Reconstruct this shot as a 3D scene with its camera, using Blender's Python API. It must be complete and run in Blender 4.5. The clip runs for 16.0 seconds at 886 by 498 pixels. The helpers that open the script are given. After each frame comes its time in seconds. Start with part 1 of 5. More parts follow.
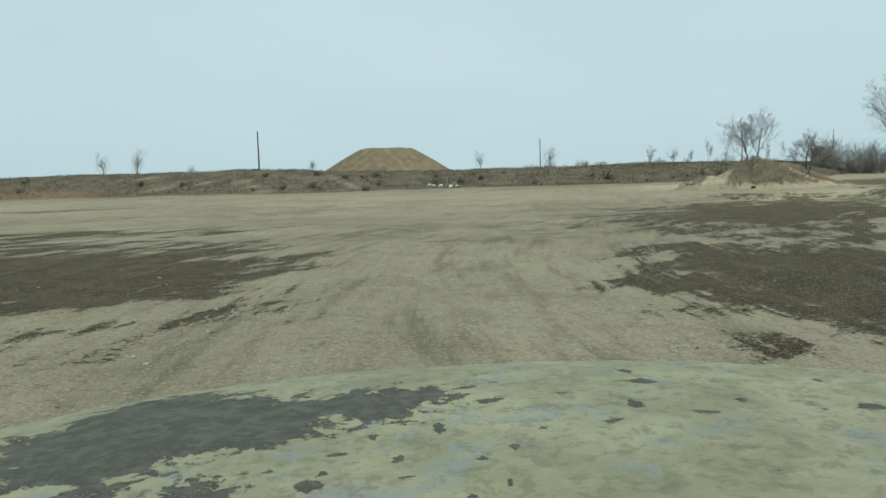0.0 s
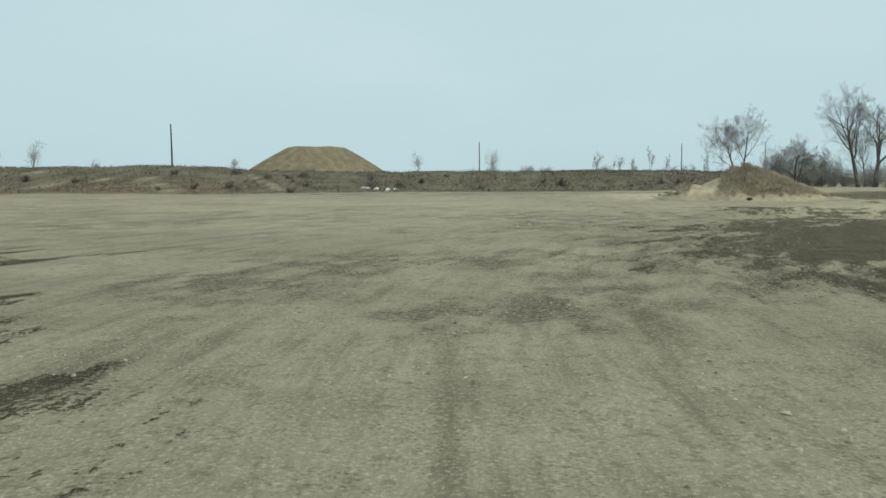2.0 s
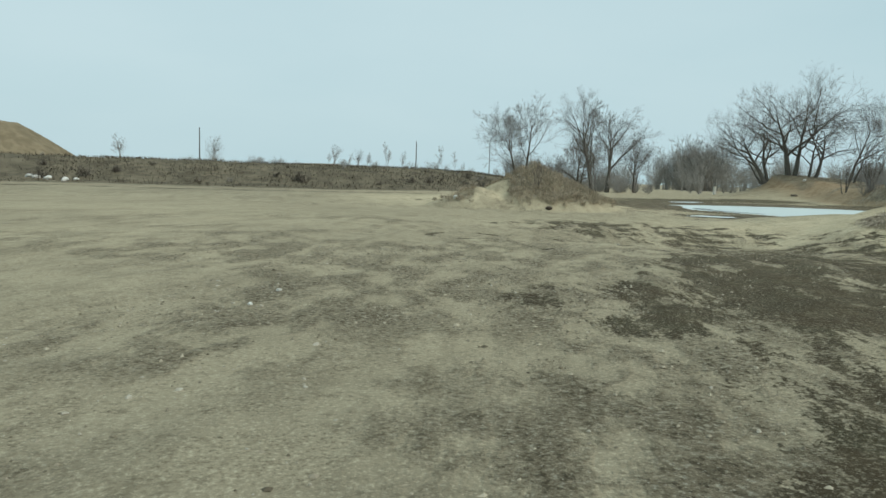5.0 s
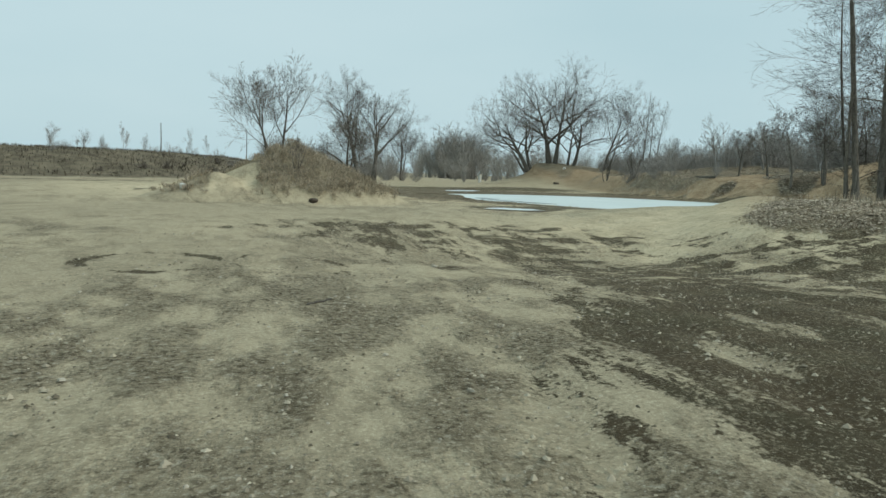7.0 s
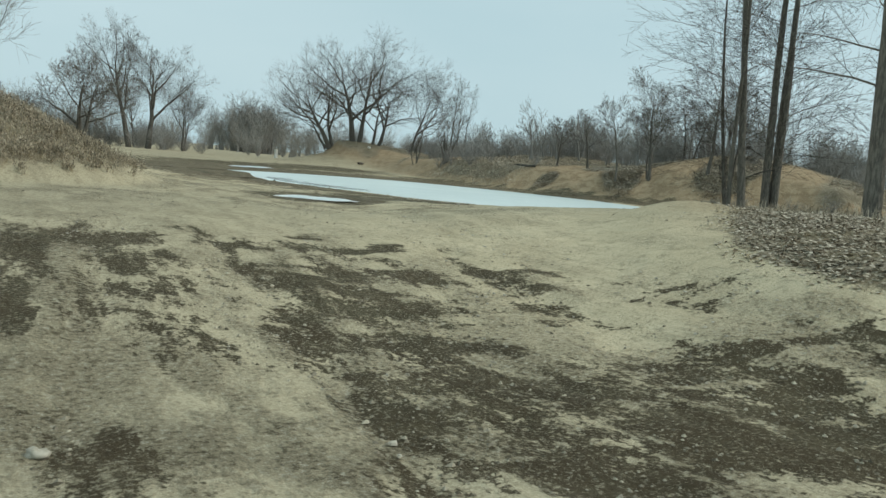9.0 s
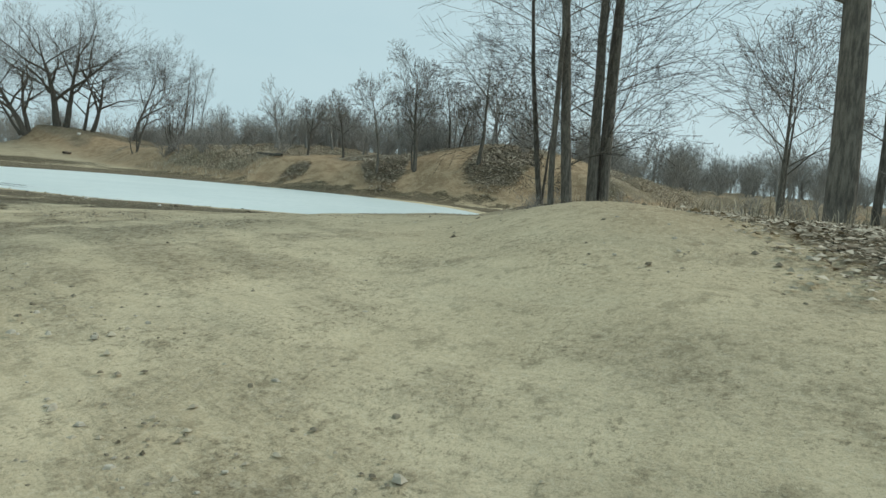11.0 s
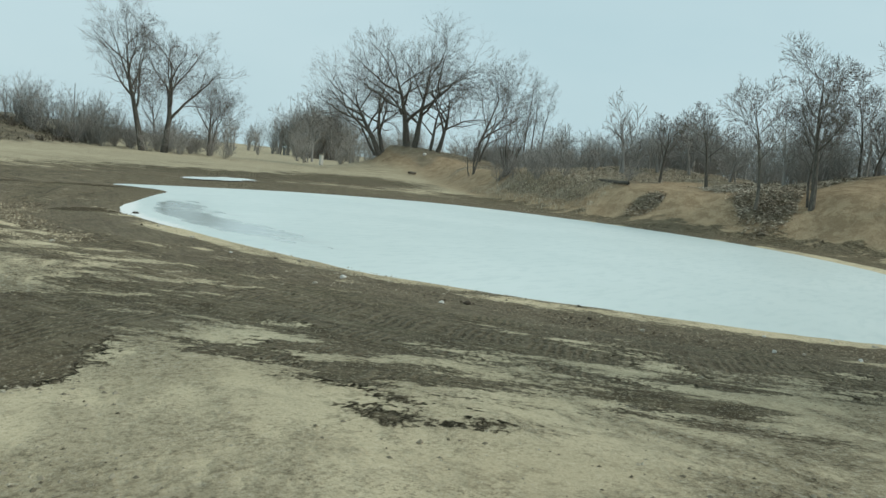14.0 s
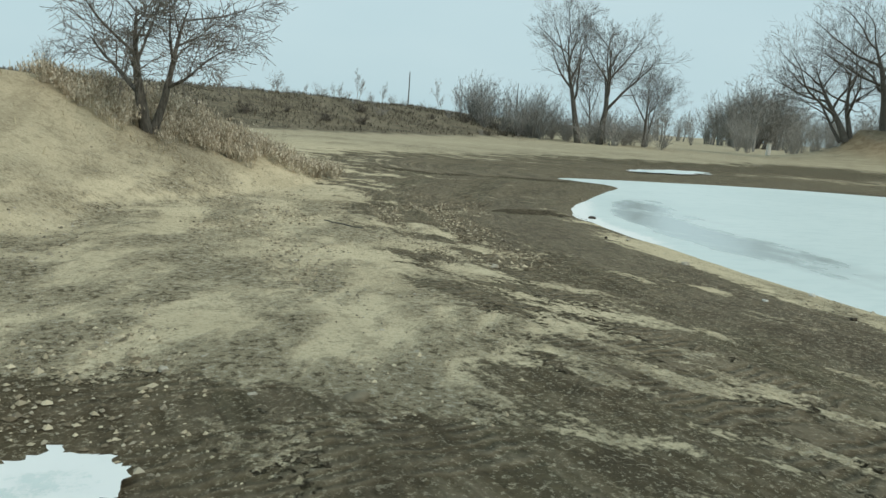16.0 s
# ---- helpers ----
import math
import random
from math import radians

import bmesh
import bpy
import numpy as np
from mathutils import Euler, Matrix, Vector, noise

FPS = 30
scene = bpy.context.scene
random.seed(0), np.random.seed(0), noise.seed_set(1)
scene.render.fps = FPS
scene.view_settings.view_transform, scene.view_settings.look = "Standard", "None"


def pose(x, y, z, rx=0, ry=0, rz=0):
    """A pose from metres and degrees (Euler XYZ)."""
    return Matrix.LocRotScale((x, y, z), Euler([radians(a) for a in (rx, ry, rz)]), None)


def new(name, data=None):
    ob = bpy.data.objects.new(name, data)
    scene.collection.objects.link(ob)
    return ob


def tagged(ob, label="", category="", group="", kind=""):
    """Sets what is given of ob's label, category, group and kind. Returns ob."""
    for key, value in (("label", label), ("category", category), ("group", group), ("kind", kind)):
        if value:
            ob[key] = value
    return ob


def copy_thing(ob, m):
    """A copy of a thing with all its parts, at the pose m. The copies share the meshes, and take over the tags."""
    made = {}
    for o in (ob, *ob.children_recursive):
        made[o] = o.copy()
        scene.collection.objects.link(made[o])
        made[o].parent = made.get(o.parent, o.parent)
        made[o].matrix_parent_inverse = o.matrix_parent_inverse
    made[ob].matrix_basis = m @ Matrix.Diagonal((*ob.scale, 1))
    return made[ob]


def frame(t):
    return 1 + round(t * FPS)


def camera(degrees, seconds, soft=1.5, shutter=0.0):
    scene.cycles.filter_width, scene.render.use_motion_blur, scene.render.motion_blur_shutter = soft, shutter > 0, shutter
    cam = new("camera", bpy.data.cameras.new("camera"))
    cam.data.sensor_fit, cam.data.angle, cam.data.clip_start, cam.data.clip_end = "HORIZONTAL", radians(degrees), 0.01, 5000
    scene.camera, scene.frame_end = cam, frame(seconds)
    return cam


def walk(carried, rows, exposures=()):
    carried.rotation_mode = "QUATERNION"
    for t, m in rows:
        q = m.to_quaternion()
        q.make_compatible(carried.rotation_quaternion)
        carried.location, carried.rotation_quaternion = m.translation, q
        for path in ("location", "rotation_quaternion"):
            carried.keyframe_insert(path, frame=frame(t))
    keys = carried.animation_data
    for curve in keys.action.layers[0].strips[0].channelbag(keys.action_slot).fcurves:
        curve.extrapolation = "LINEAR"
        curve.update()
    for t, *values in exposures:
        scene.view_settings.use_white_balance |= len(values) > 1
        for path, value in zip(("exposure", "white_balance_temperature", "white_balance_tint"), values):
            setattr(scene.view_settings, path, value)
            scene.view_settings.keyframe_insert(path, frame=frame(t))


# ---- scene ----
# ---- camera: seconds, place, tilt, lean, turn ----
LENS = 61.62
PATH = [
    (0, 0.00, -0.00, 1.77, 84.44, -1.66, 0.55),
    (0.5, -0.24, 3.11, 1.70, 84.31, -1.19, -0.71),
    (1, -0.43, 6.14, 1.65, 84.04, -0.63, -1.74),
    (1.5, -0.62, 8.86, 1.61, 84.36, -0.52, -3.11),
    (2, -0.62, 11.76, 1.59, 84.69, -0.27, -4.79),
    (2.5, -0.57, 14.50, 1.61, 84.82, 0.09, -7.08),
    (3, -0.41, 17.13, 1.56, 84.88, 0.58, -9.64),
    (3.2, -0.30, 18.15, 1.56, 84.76, 0.90, -10.85),
    (3.9, 0.27, 21.90, 1.58, 84.71, 1.49, -15.62),
    (4.6, 1.39, 25.66, 1.65, 84.60, 1.75, -21.80),
    (5.3, 3.00, 29.13, 1.64, 84.37, 1.84, -28.47),
    (5.5, 3.50, 30.05, 1.60, 84.20, 1.83, -30.35),
    (6, 4.83, 32.36, 1.54, 84.04, 1.89, -35.08),
    (6.5, 6.43, 34.57, 1.48, 84.01, 1.94, -39.57),
    (7, 8.01, 36.45, 1.45, 84.23, 2.12, -43.77),
    (7.5, 9.82, 38.33, 1.42, 84.61, 2.45, -47.63),
    (8, 11.65, 40.04, 1.44, 84.77, 3.17, -51.34),
    (8.5, 13.61, 41.73, 1.46, 84.91, 4.25, -54.72),
    (9, 15.51, 43.15, 1.37, 83.64, 5.24, -59.45),
    (9.5, 17.70, 44.28, 1.29, 83.26, 5.73, -65.08),
    (10, 19.97, 45.29, 1.12, 83.32, 6.87, -70.70),
    (10.2, 20.86, 45.64, 1.10, 83.67, 7.67, -72.88),
    (10.7, 23.10, 46.49, 1.09, 84.36, 6.94, -77.15),
    (11.25, 25.43, 47.22, 1.29, 85.57, 3.25, -78.79),
    (11.8, 27.51, 47.89, 1.57, 86.50, -0.22, -77.20),
    (12.3, 29.06, 48.56, 1.77, 86.47, -0.41, -72.88),
    (12.5, 29.67, 48.82, 1.87, 86.21, -0.11, -70.49),
    (13, 30.96, 49.59, 1.96, 85.55, 2.53, -64.91),
    (13.5, 32.09, 50.46, 1.99, 84.64, 4.74, -59.40),
    (14, 32.91, 51.46, 2.00, 83.58, 6.02, -53.07),
    (14.5, 33.88, 52.72, 1.95, 82.48, 6.26, -46.28),
    (15, 34.60, 54.10, 1.87, 81.36, 5.70, -38.54),
    (15.5, 35.14, 55.60, 1.74, 80.72, 4.96, -30.10),
    (16, 35.45, 57.04, 1.65, 80.04, 4.40, -21.41),
]
cam = camera(LENS, 16.0, soft=1.5)
walk(cam, [(t, pose(x, y, z, tilt, 0, turn) @ pose(0, 0, 0, 0, 0, lean)) for t, x, y, z, tilt, lean, turn in PATH])

# ---- sky and sun: a closed, bright overcast ----
SUN_HIGH, SUN_TURN = radians(42), radians(150)
world = bpy.data.worlds.new("overcast_sky")
scene.world = world
world.use_nodes = True
wn, wl = world.node_tree.nodes, world.node_tree.links
wn.clear()
w_out = wn.new("ShaderNodeOutputWorld")
w_bg = wn.new("ShaderNodeBackground")
w_sky = wn.new("ShaderNodeTexSky")
w_sky.sky_type = 'NISHITA'
w_sky.sun_disc = False
w_sky.sun_elevation, w_sky.sun_rotation = SUN_HIGH, SUN_TURN
w_sky.air_density, w_sky.dust_density = 1.0, 4.0
w_dim = wn.new("ShaderNodeVectorMath")
w_dim.operation = 'SCALE'
w_dim.inputs[3].default_value = 0.10
w_co = wn.new("ShaderNodeTexCoord")
w_map = wn.new("ShaderNodeMapping")
w_map.inputs["Scale"].default_value = (1.0, 1.0, 3.0)
w_noise = wn.new("ShaderNodeTexNoise")
w_noise.inputs["Scale"].default_value = 1.6
w_noise.inputs["Detail"].default_value = 5.0
w_ramp = wn.new("ShaderNodeValToRGB")
w_ramp.color_ramp.elements[0].position, w_ramp.color_ramp.elements[1].position = 0.3, 0.72
w_ramp.color_ramp.elements[0].color = (0.50, 0.685, 0.735, 1)
w_ramp.color_ramp.elements[1].color = (0.575, 0.745, 0.785, 1)
w_mix = wn.new("ShaderNodeMixRGB")
w_mix.inputs[0].default_value = 0.93
wl.new(w_co.outputs["Generated"], w_map.inputs["Vector"])
wl.new(w_map.outputs["Vector"], w_noise.inputs["Vector"])
wl.new(w_noise.outputs["Fac"], w_ramp.inputs["Fac"])
wl.new(w_sky.outputs["Color"], w_dim.inputs[0])
wl.new(w_dim.outputs["Vector"], w_mix.inputs[1])
wl.new(w_ramp.outputs["Color"], w_mix.inputs[2])
wl.new(w_mix.outputs["Color"], w_bg.inputs["Color"])
wl.new(w_bg.outputs["Background"], w_out.inputs["Surface"])
sun = new("sun", bpy.data.lights.new("sun", 'SUN'))
sun.data.energy, sun.data.angle, sun.data.color = 1.5, radians(12), (0.975, 0.90, 0.775)
sun.matrix_world = pose(0, 0, 60, 90 - math.degrees(SUN_HIGH), 0, -math.degrees(SUN_TURN) + 180)


# ---- helpers of this scene ----
def part(name, bm, material, parent, label=""):
    me = bpy.data.meshes.new(name)
    bm.to_mesh(me)
    bm.free()
    ob = new(name, me)
    me.materials.append(material)
    ob.parent = parent
    return tagged(ob, label)


def raw(name, verts, faces, material, parent=None, smooth=True):
    me = bpy.data.meshes.new(name)
    me.from_pydata([tuple(v) for v in verts], [], faces)
    me.materials.append(material)
    if smooth:
        me.polygons.foreach_set("use_smooth", [True] * len(me.polygons))
    ob = new(name, me)
    ob.parent = parent
    return ob


def lattice(ix, iy, seed):
    n = (ix.astype(np.int64) * 374761393 + iy.astype(np.int64) * 668265263 + seed * 1442695041) & 0x7FFFFFFF
    n = ((n ^ (n >> 13)) * 1274126177) & 0x7FFFFFFF
    return ((n ^ (n >> 16)) & 0xFFFF) / 65535.0


def vnoise(x, y, size, seed=0):
    """Smooth noise in 0..1 with bumps about that many metres wide."""
    x, y = np.asarray(x, float) / size, np.asarray(y, float) / size
    ix, iy = np.floor(x), np.floor(y)
    fx, fy = x - ix, y - iy
    fx, fy = fx * fx * (3 - 2 * fx), fy * fy * (3 - 2 * fy)
    a, b = lattice(ix, iy, seed), lattice(ix + 1, iy, seed)
    c, d = lattice(ix, iy + 1, seed), lattice(ix + 1, iy + 1, seed)
    return (a * (1 - fx) + b * fx) * (1 - fy) + (c * (1 - fx) + d * fx) * fy


def fbm(x, y, size, seed=0, octaves=4):
    total, weight = 0.0, 0.0
    for n in range(octaves):
        total = total + vnoise(x, y, size / 2**n, seed + 17 * n) / 1.8**n
        weight += 1 / 1.8**n
    return total / weight


def step(a, b, t):
    u = np.clip((np.asarray(t, float) - a) / (b - a), 0, 1)
    return u * u * (3 - 2 * u)


def inside(poly, x, y):
    """Metres to the outline of a polygon, positive inside it."""
    x, y = np.asarray(x, float), np.asarray(y, float)
    best, odd = np.full(x.shape, 1e18), np.zeros(x.shape, bool)
    for (ax, ay), (bx, by) in zip(poly, poly[1:] + poly[:1]):
        dx, dy = bx - ax, by - ay
        s = np.clip(((x - ax) * dx + (y - ay) * dy) / (dx * dx + dy * dy), 0, 1)
        best = np.minimum(best, (x - ax - s * dx) ** 2 + (y - ay - s * dy) ** 2)
        odd ^= ((ay > y) != (by > y)) & (x < dx * (y - ay) / (dy if dy else 1e-9) + ax)
    return np.sqrt(best) * np.where(odd, 1, -1)


def along(ax, ay, bx, by, x, y):
    """How far along the line a-b (0..1), and metres beside it."""
    dx, dy = bx - ax, by - ay
    s = np.clip(((x - ax) * dx + (y - ay) * dy) / (dx * dx + dy * dy), 0, 1)
    return s, np.hypot(x - ax - s * dx, y - ay - s * dy)


def blob(x, y, cx, cy, rx, ry, turn=0.0):
    c, s = math.cos(radians(turn)), math.sin(radians(turn))
    u, v = ((x - cx) * c + (y - cy) * s) / rx, (-(x - cx) * s + (y - cy) * c) / ry
    return np.exp(-(u * u + v * v))


def spline(points, n=8):
    """A closed smooth outline through a few corner points."""
    out, k = [], len(points)
    for i in range(k):
        p = [np.array(points[(i + j - 1) % k], float) for j in range(4)]
        for u in np.arange(n) / n:
            q = 0.5 * (2 * p[1] + (p[2] - p[0]) * u + (2 * p[0] - 5 * p[1] + 4 * p[2] - p[3]) * u**2 + (3 * p[1] - p[0] - 3 * p[2] + p[3]) * u**3)
            out.append((float(q[0]), float(q[1])))
    return out


# ---- the lie of the land ----
WATER = -0.19
POND = spline([(43.9, 70.3), (45.2, 72.7), (47.6, 75.6), (50.2, 78.4), (49.2, 80.8), (53, 81.2), (60, 80.6), (67, 76.8), (69.3, 69), (68.3, 61), (64, 55.5), (57, 51.5), (51.3, 49.7), (47.8, 51.9), (45.0, 56.8), (43.6, 61), (43.4, 66)], 5)
PUDDLES = [(34.8, 59.55, 1.35, 0.95, -60), (59.0, 87.3, 3.4, 1.1, 22)]
EAST = [(67.5, 44), (69, 51), (69.5, 58), (70.5, 66), (72.5, 74), (76, 81), (86, 92), (97, 102), (104, 110), (106, 122), (120, 130), (400, 128), (400, -160), (140, -60), (100, 10), (82, 38)]
SOUTH = [(24.6, 39.0), (25.2, 43.4), (27.0, 44.75), (30.5, 45.35), (36, 45.6), (41, 46.8), (43.8, 48.3), (45.6, 49.4), (47.8, 49.2), (49.5, 46.0), (53, 38), (70, 0), (60, -80), (34, -80), (30, 20)]
NORTH = [(-900, 190), (-120, 124), (-60, 110), (-28, 104), (2, 105), (37, 104), (53, 114), (73, 131), (95, 165), (125, 215), (230, 330), (300, 900), (-900, 900)]


def mound(x, y):
    """A steep-ended ridge with a lower shoulder at its western end."""
    s, d = along(27.6, 67.84, 35.5, 76.51, x, y)
    wide = 5.6 - 2.0 * s + 0.9 * (vnoise(x, y, 3.0, 5) - 0.5)
    ridge = (2.84 - 1.12 * s) * np.clip(1 - d / wide, 0, 1)
    shoulder = 1.4 * np.clip(1 - np.hypot(x - 23.6, y - 67.3) / (3.4 + 0.6 * (vnoise(x, y, 2.0, 8) - 0.5)), 0, 1)
    return np.maximum(ridge, shoulder)


def land(x, y):
    x, y = np.asarray(x, float), np.asarray(y, float)
    far = step(140, 500, np.hypot(x - 30, y - 50))
    h = 0.22 * (fbm(x, y, 22, 3) - 0.5) + 0.10 * (fbm(x, y, 3.5, 9) - 0.5)
    h = h + 0.18 * blob(x, y, -2, 4, 10, 10)
    h = h - 0.16 * blob(x, y, 32, 56, 3.5, 2.2, 50) - 0.42 * blob(x, y, 21, 46.6, 5.5, 4.5) + 0.50 * blob(x, y, 32.5, 50.0, 7.5, 4.0, 48) + 0.50 * blob(x, y, 37.8, 48.9, 4.8, 2.6, 18) + 0.42 * blob(x, y, 31.5, 47.0, 3.2, 1.3, 12)
    # pond basin with a low muddy rim
    p = inside(POND, x, y)
    h = h * (1 - 0.8 * step(-9, -1, p)) + np.where(p > -14, (WATER + 0.05) * step(-14, -1.0, p), 0) - 0.12 * step(-0.6, 0.5, p) - 0.5 * step(0, 4, p)
    for cx, cy, rx, ry, turn in PUDDLES:
        b = blob(x, y, cx, cy, rx * 1.25, ry * 1.25, turn)
        h = h * (1 - 0.9 * b) - 0.17 * b
    # bank and hills to the east
    e = inside(EAST, x, y) + 2.2 * (fbm(x, y, 7, 21) - 0.5)
    rise = 1.9 * step(0, 4.5, e) + 0.9 * step(4, 22, e)
    knoll = 2.2 * blob(x, y, 110.5, 120, 15, 10.5) * step(-9, 6, e)
    hill = 2.1 * blob(x, y, 81, 53.5, 8, 9) + 0.9 * blob(x, y, 92, 76, 12, 9)
    h = h + rise + knoll + hill * step(0, 5, e) + 0.5 * (fbm(x, y, 5, 33) - 0.5) * step(0, 4, e)
    # low rise with the tall trunks to the south
    s = inside(SOUTH, x, y)
    h = h + 0.95 * step(-3.2, 1.8, s) + 0.25 * (fbm(x, y, 2.5, 41) - 0.5) * step(0, 2, s)
    # embankment to the north, with a longer hill behind it
    n = inside(NORTH, x, y) + 3.0 * (fbm(x, y, 12, 51) - 0.5)
    top = 2.75 + 0.9 * step(-8, -35, x)
    h = h + top * step(-0.5, 17, n) + 2.0 * step(15, 75, n) * step(36, 62, x) * step(330, 150, np.abs(x)) + 0.5 * (fbm(x, y, 6, 61) - 0.5) * step(0, 6, n)
    return h + mound(x, y) * (1 - 0.12 * vnoise(x, y, 1.2, 71)) + far * 3.0 * (fbm(x, y, 160, 81) - 0.45)


def ground_at(x, y):
    return float(land(np.array([x]), np.array([y]))[0])


# ---- materials ----
class Nodes:
    """A small writer of node materials."""

    def __init__(self, name, roughness=0.9, specular=0.2):
        self.mat = bpy.data.materials.new(name)
        self.mat.use_nodes = True
        self.tree = self.mat.node_tree
        self.shader = self.tree.nodes["Principled BSDF"]
        self.shader.inputs["Roughness"].default_value = roughness
        self.shader.inputs["Specular IOR Level"].default_value = specular

    def put(self, socket, value):
        if hasattr(value, "is_output"):
            self.tree.links.new(value, socket)
        else:
            socket.default_value = value

    def node(self, kind, **inputs):
        n = self.tree.nodes.new(kind)
        for key, value in inputs.items():
            self.put(n.inputs[key.replace("_", " ")], value)
        return n

    def where(self, scale=(1, 1, 1), source="Object"):
        m = self.node("ShaderNodeMapping", Vector=self.node("ShaderNodeTexCoord").outputs[source])
        m.inputs["Scale"].default_value = scale
        return m.outputs[0]

    def attr(self, name, out="Fac"):
        n = self.node("ShaderNodeAttribute")
        n.attribute_name = name
        return n.outputs[out]

    def noise(self, vector, scale, detail=4.0, rough=0.55):
        return self.node("ShaderNodeTexNoise", Vector=vector, Scale=scale, Detail=detail, Roughness=rough).outputs["Fac"]

    def cells(self, vector, scale, out="Distance"):
        return self.node("ShaderNodeTexVoronoi", Vector=vector, Scale=scale).outputs[out]

    def math(self, op, a, b=0.0):
        n = self.tree.nodes.new("ShaderNodeMath")
        n.operation = op
        self.put(n.inputs[0], a)
        self.put(n.inputs[1], b)
        return n.outputs[0]

    def band(self, value, a, b):
        n = self.node("ShaderNodeMapRange", Value=value)
        n.interpolation_type = 'SMOOTHSTEP'
        n.inputs[1].default_value, n.inputs[2].default_value = a, b
        return n.outputs[0]

    def mix(self, fac, a, b):
        n = self.tree.nodes.new("ShaderNodeMixRGB")
        self.put(n.inputs[0], fac)
        for socket, c in ((n.inputs[1], a), (n.inputs[2], b)):
            self.put(socket, c if hasattr(c, "is_output") else (*c, 1))
        return n.outputs[0]

    def bump(self, height, distance, strength=1.0, normal=None):
        n = self.node("ShaderNodeBump", Height=height, Distance=distance, Strength=strength)
        if normal:
            self.put(n.inputs["Normal"], normal)
        return n.outputs[0]

    def done(self, colour, normal=None, roughness=None):
        self.put(self.shader.inputs["Base Color"], colour if hasattr(colour, "is_output") else (*colour, 1))
        if normal:
            self.put(self.shader.inputs["Normal"], normal)
        if roughness:
            self.put(self.shader.inputs["Roughness"], roughness)
        return self.mat


def soil_material():
    n = Nodes("soil", 0.97, 0.05)
    at = n.where()

    def stretched(vector, squeeze, turn=0.0):
        m = n.node("ShaderNodeMapping", Vector=vector)
        m.vector_type = 'TEXTURE'
        m.inputs["Rotation"].default_value = (0, 0, radians(turn))
        m.inputs["Scale"].default_value = (squeeze, 1.0, 1.0)
        return m.outputs[0]

    lane, cross, shore = stretched(n.attr("lane", "Vector"), 8.0), stretched(at, 3.0, 62.0), stretched(n.attr("shore", "Vector"), 6.0)
    in_cross, in_shore = n.attr("crossing"), n.attr("by_water")

    def worn(scale, detail):
        a, b, c = (n.noise(v, scale, detail, 0.66) for v in (lane, cross, shore))
        return n.mix(in_shore, n.mix(in_cross, a, b), c)

    streak, fine_streak = worn(1.5, 10.0), worn(5.0, 7.0)
    large, mid, small = n.noise(at, 0.10, 5.0), n.noise(at, 1.3, 9.0, 0.70), n.noise(at, 17.0, 7.0, 0.70)
    soft = n.noise(at, 0.55, 6.0, 0.60)
    grit = n.noise(at, 60.0, 3.0, 0.8)
    pale = n.attr("pale")
    rough = n.math('MULTIPLY', n.attr("rubble"), n.math('MULTIPLY', n.band(n.noise(stretched(at, 1.8, 60.0), 1.1, 6.0, 0.65), 0.42, 0.60), 1.5))
    sand = n.mix(n.band(large, 0.32, 0.68), (0.318, 0.278, 0.194), (0.395, 0.347, 0.240))
    sand = n.mix(pale, sand, n.mix(n.band(soft, 0.38, 0.62), (0.590, 0.500, 0.332), (0.735, 0.632, 0.430)))
    dark = n.mix(pale, (0.150, 0.130, 0.088), (0.28, 0.238, 0.155))
    sand = n.mix(n.math('MULTIPLY', n.band(soft, 0.50, 0.64), 0.30), sand, dark)
    sand = n.mix(n.math('MULTIPLY', n.band(streak, 0.50, 0.66), n.math('SUBTRACT', 0.62, n.math('MULTIPLY', pale, 0.40))), sand, dark)
    sand = n.mix(n.math('MULTIPLY', n.band(fine_streak, 0.52, 0.66), 0.28), sand, dark)
    sand = n.mix(n.math('MULTIPLY', n.band(streak, 0.46, 0.34), 0.35), sand, n.mix(pale, (0.43, 0.38, 0.265), (0.64, 0.575, 0.40)))
    mottle = n.noise(at, 5.5, 8.0, 0.72)
    sand = n.mix(n.math('MULTIPLY', n.band(mottle, 0.52, 0.62), 0.46), sand, dark)
    # broken crust: pale lump tops, dark gaps; the clods' shade is put into the colour
    sand = n.mix(n.math('MULTIPLY', rough, 0.28), sand, n.mix(pale, (0.195, 0.155, 0.102), (0.33, 0.275, 0.185)))
    lumps = n.cells(at, 13.0)
    crumb = n.math('ADD', small, n.math('MULTIPLY', n.math('SUBTRACT', lumps, 0.45), 0.22))
    sand = n.mix(n.math('MULTIPLY', n.band(crumb, 0.565, 0.60), n.math('MULTIPLY', rough, n.math('ADD', 0.70, n.math('MULTIPLY', pale, 0.1)))), sand, n.mix(pale, (0.115, 0.096, 0.063), (0.19, 0.157, 0.10)))
    sand = n.mix(n.math('MULTIPLY', n.band(crumb, 0.44, 0.40), n.math('MULTIPLY', rough, 0.7)), sand, n.mix(pale, (0.50, 0.455, 0.345), (0.70, 0.635, 0.48)))
    pebble = n.math('MULTIPLY', n.band(n.cells(at, 21.0), 0.20, 0.13), rough)
    sand = n.mix(n.math('MULTIPLY', pebble, 0.7), sand, (0.58, 0.53, 0.42))
    clay = n.mix(n.band(mid, 0.42, 0.60), (0.275, 0.196, 0.118), (0.43, 0.323, 0.202))
    clay = n.mix(n.math('MULTIPLY', n.band(small, 0.52, 0.60), 0.6), clay, (0.19, 0.145, 0.09))
    mud = n.mix(n.band(mid, 0.42, 0.60), (0.068, 0.054, 0.032), (0.120, 0.097, 0.058))
    mud = n.mix(n.math('MULTIPLY', n.band(soft, 0.48, 0.62), 0.45), mud, (0.108, 0.080, 0.048))
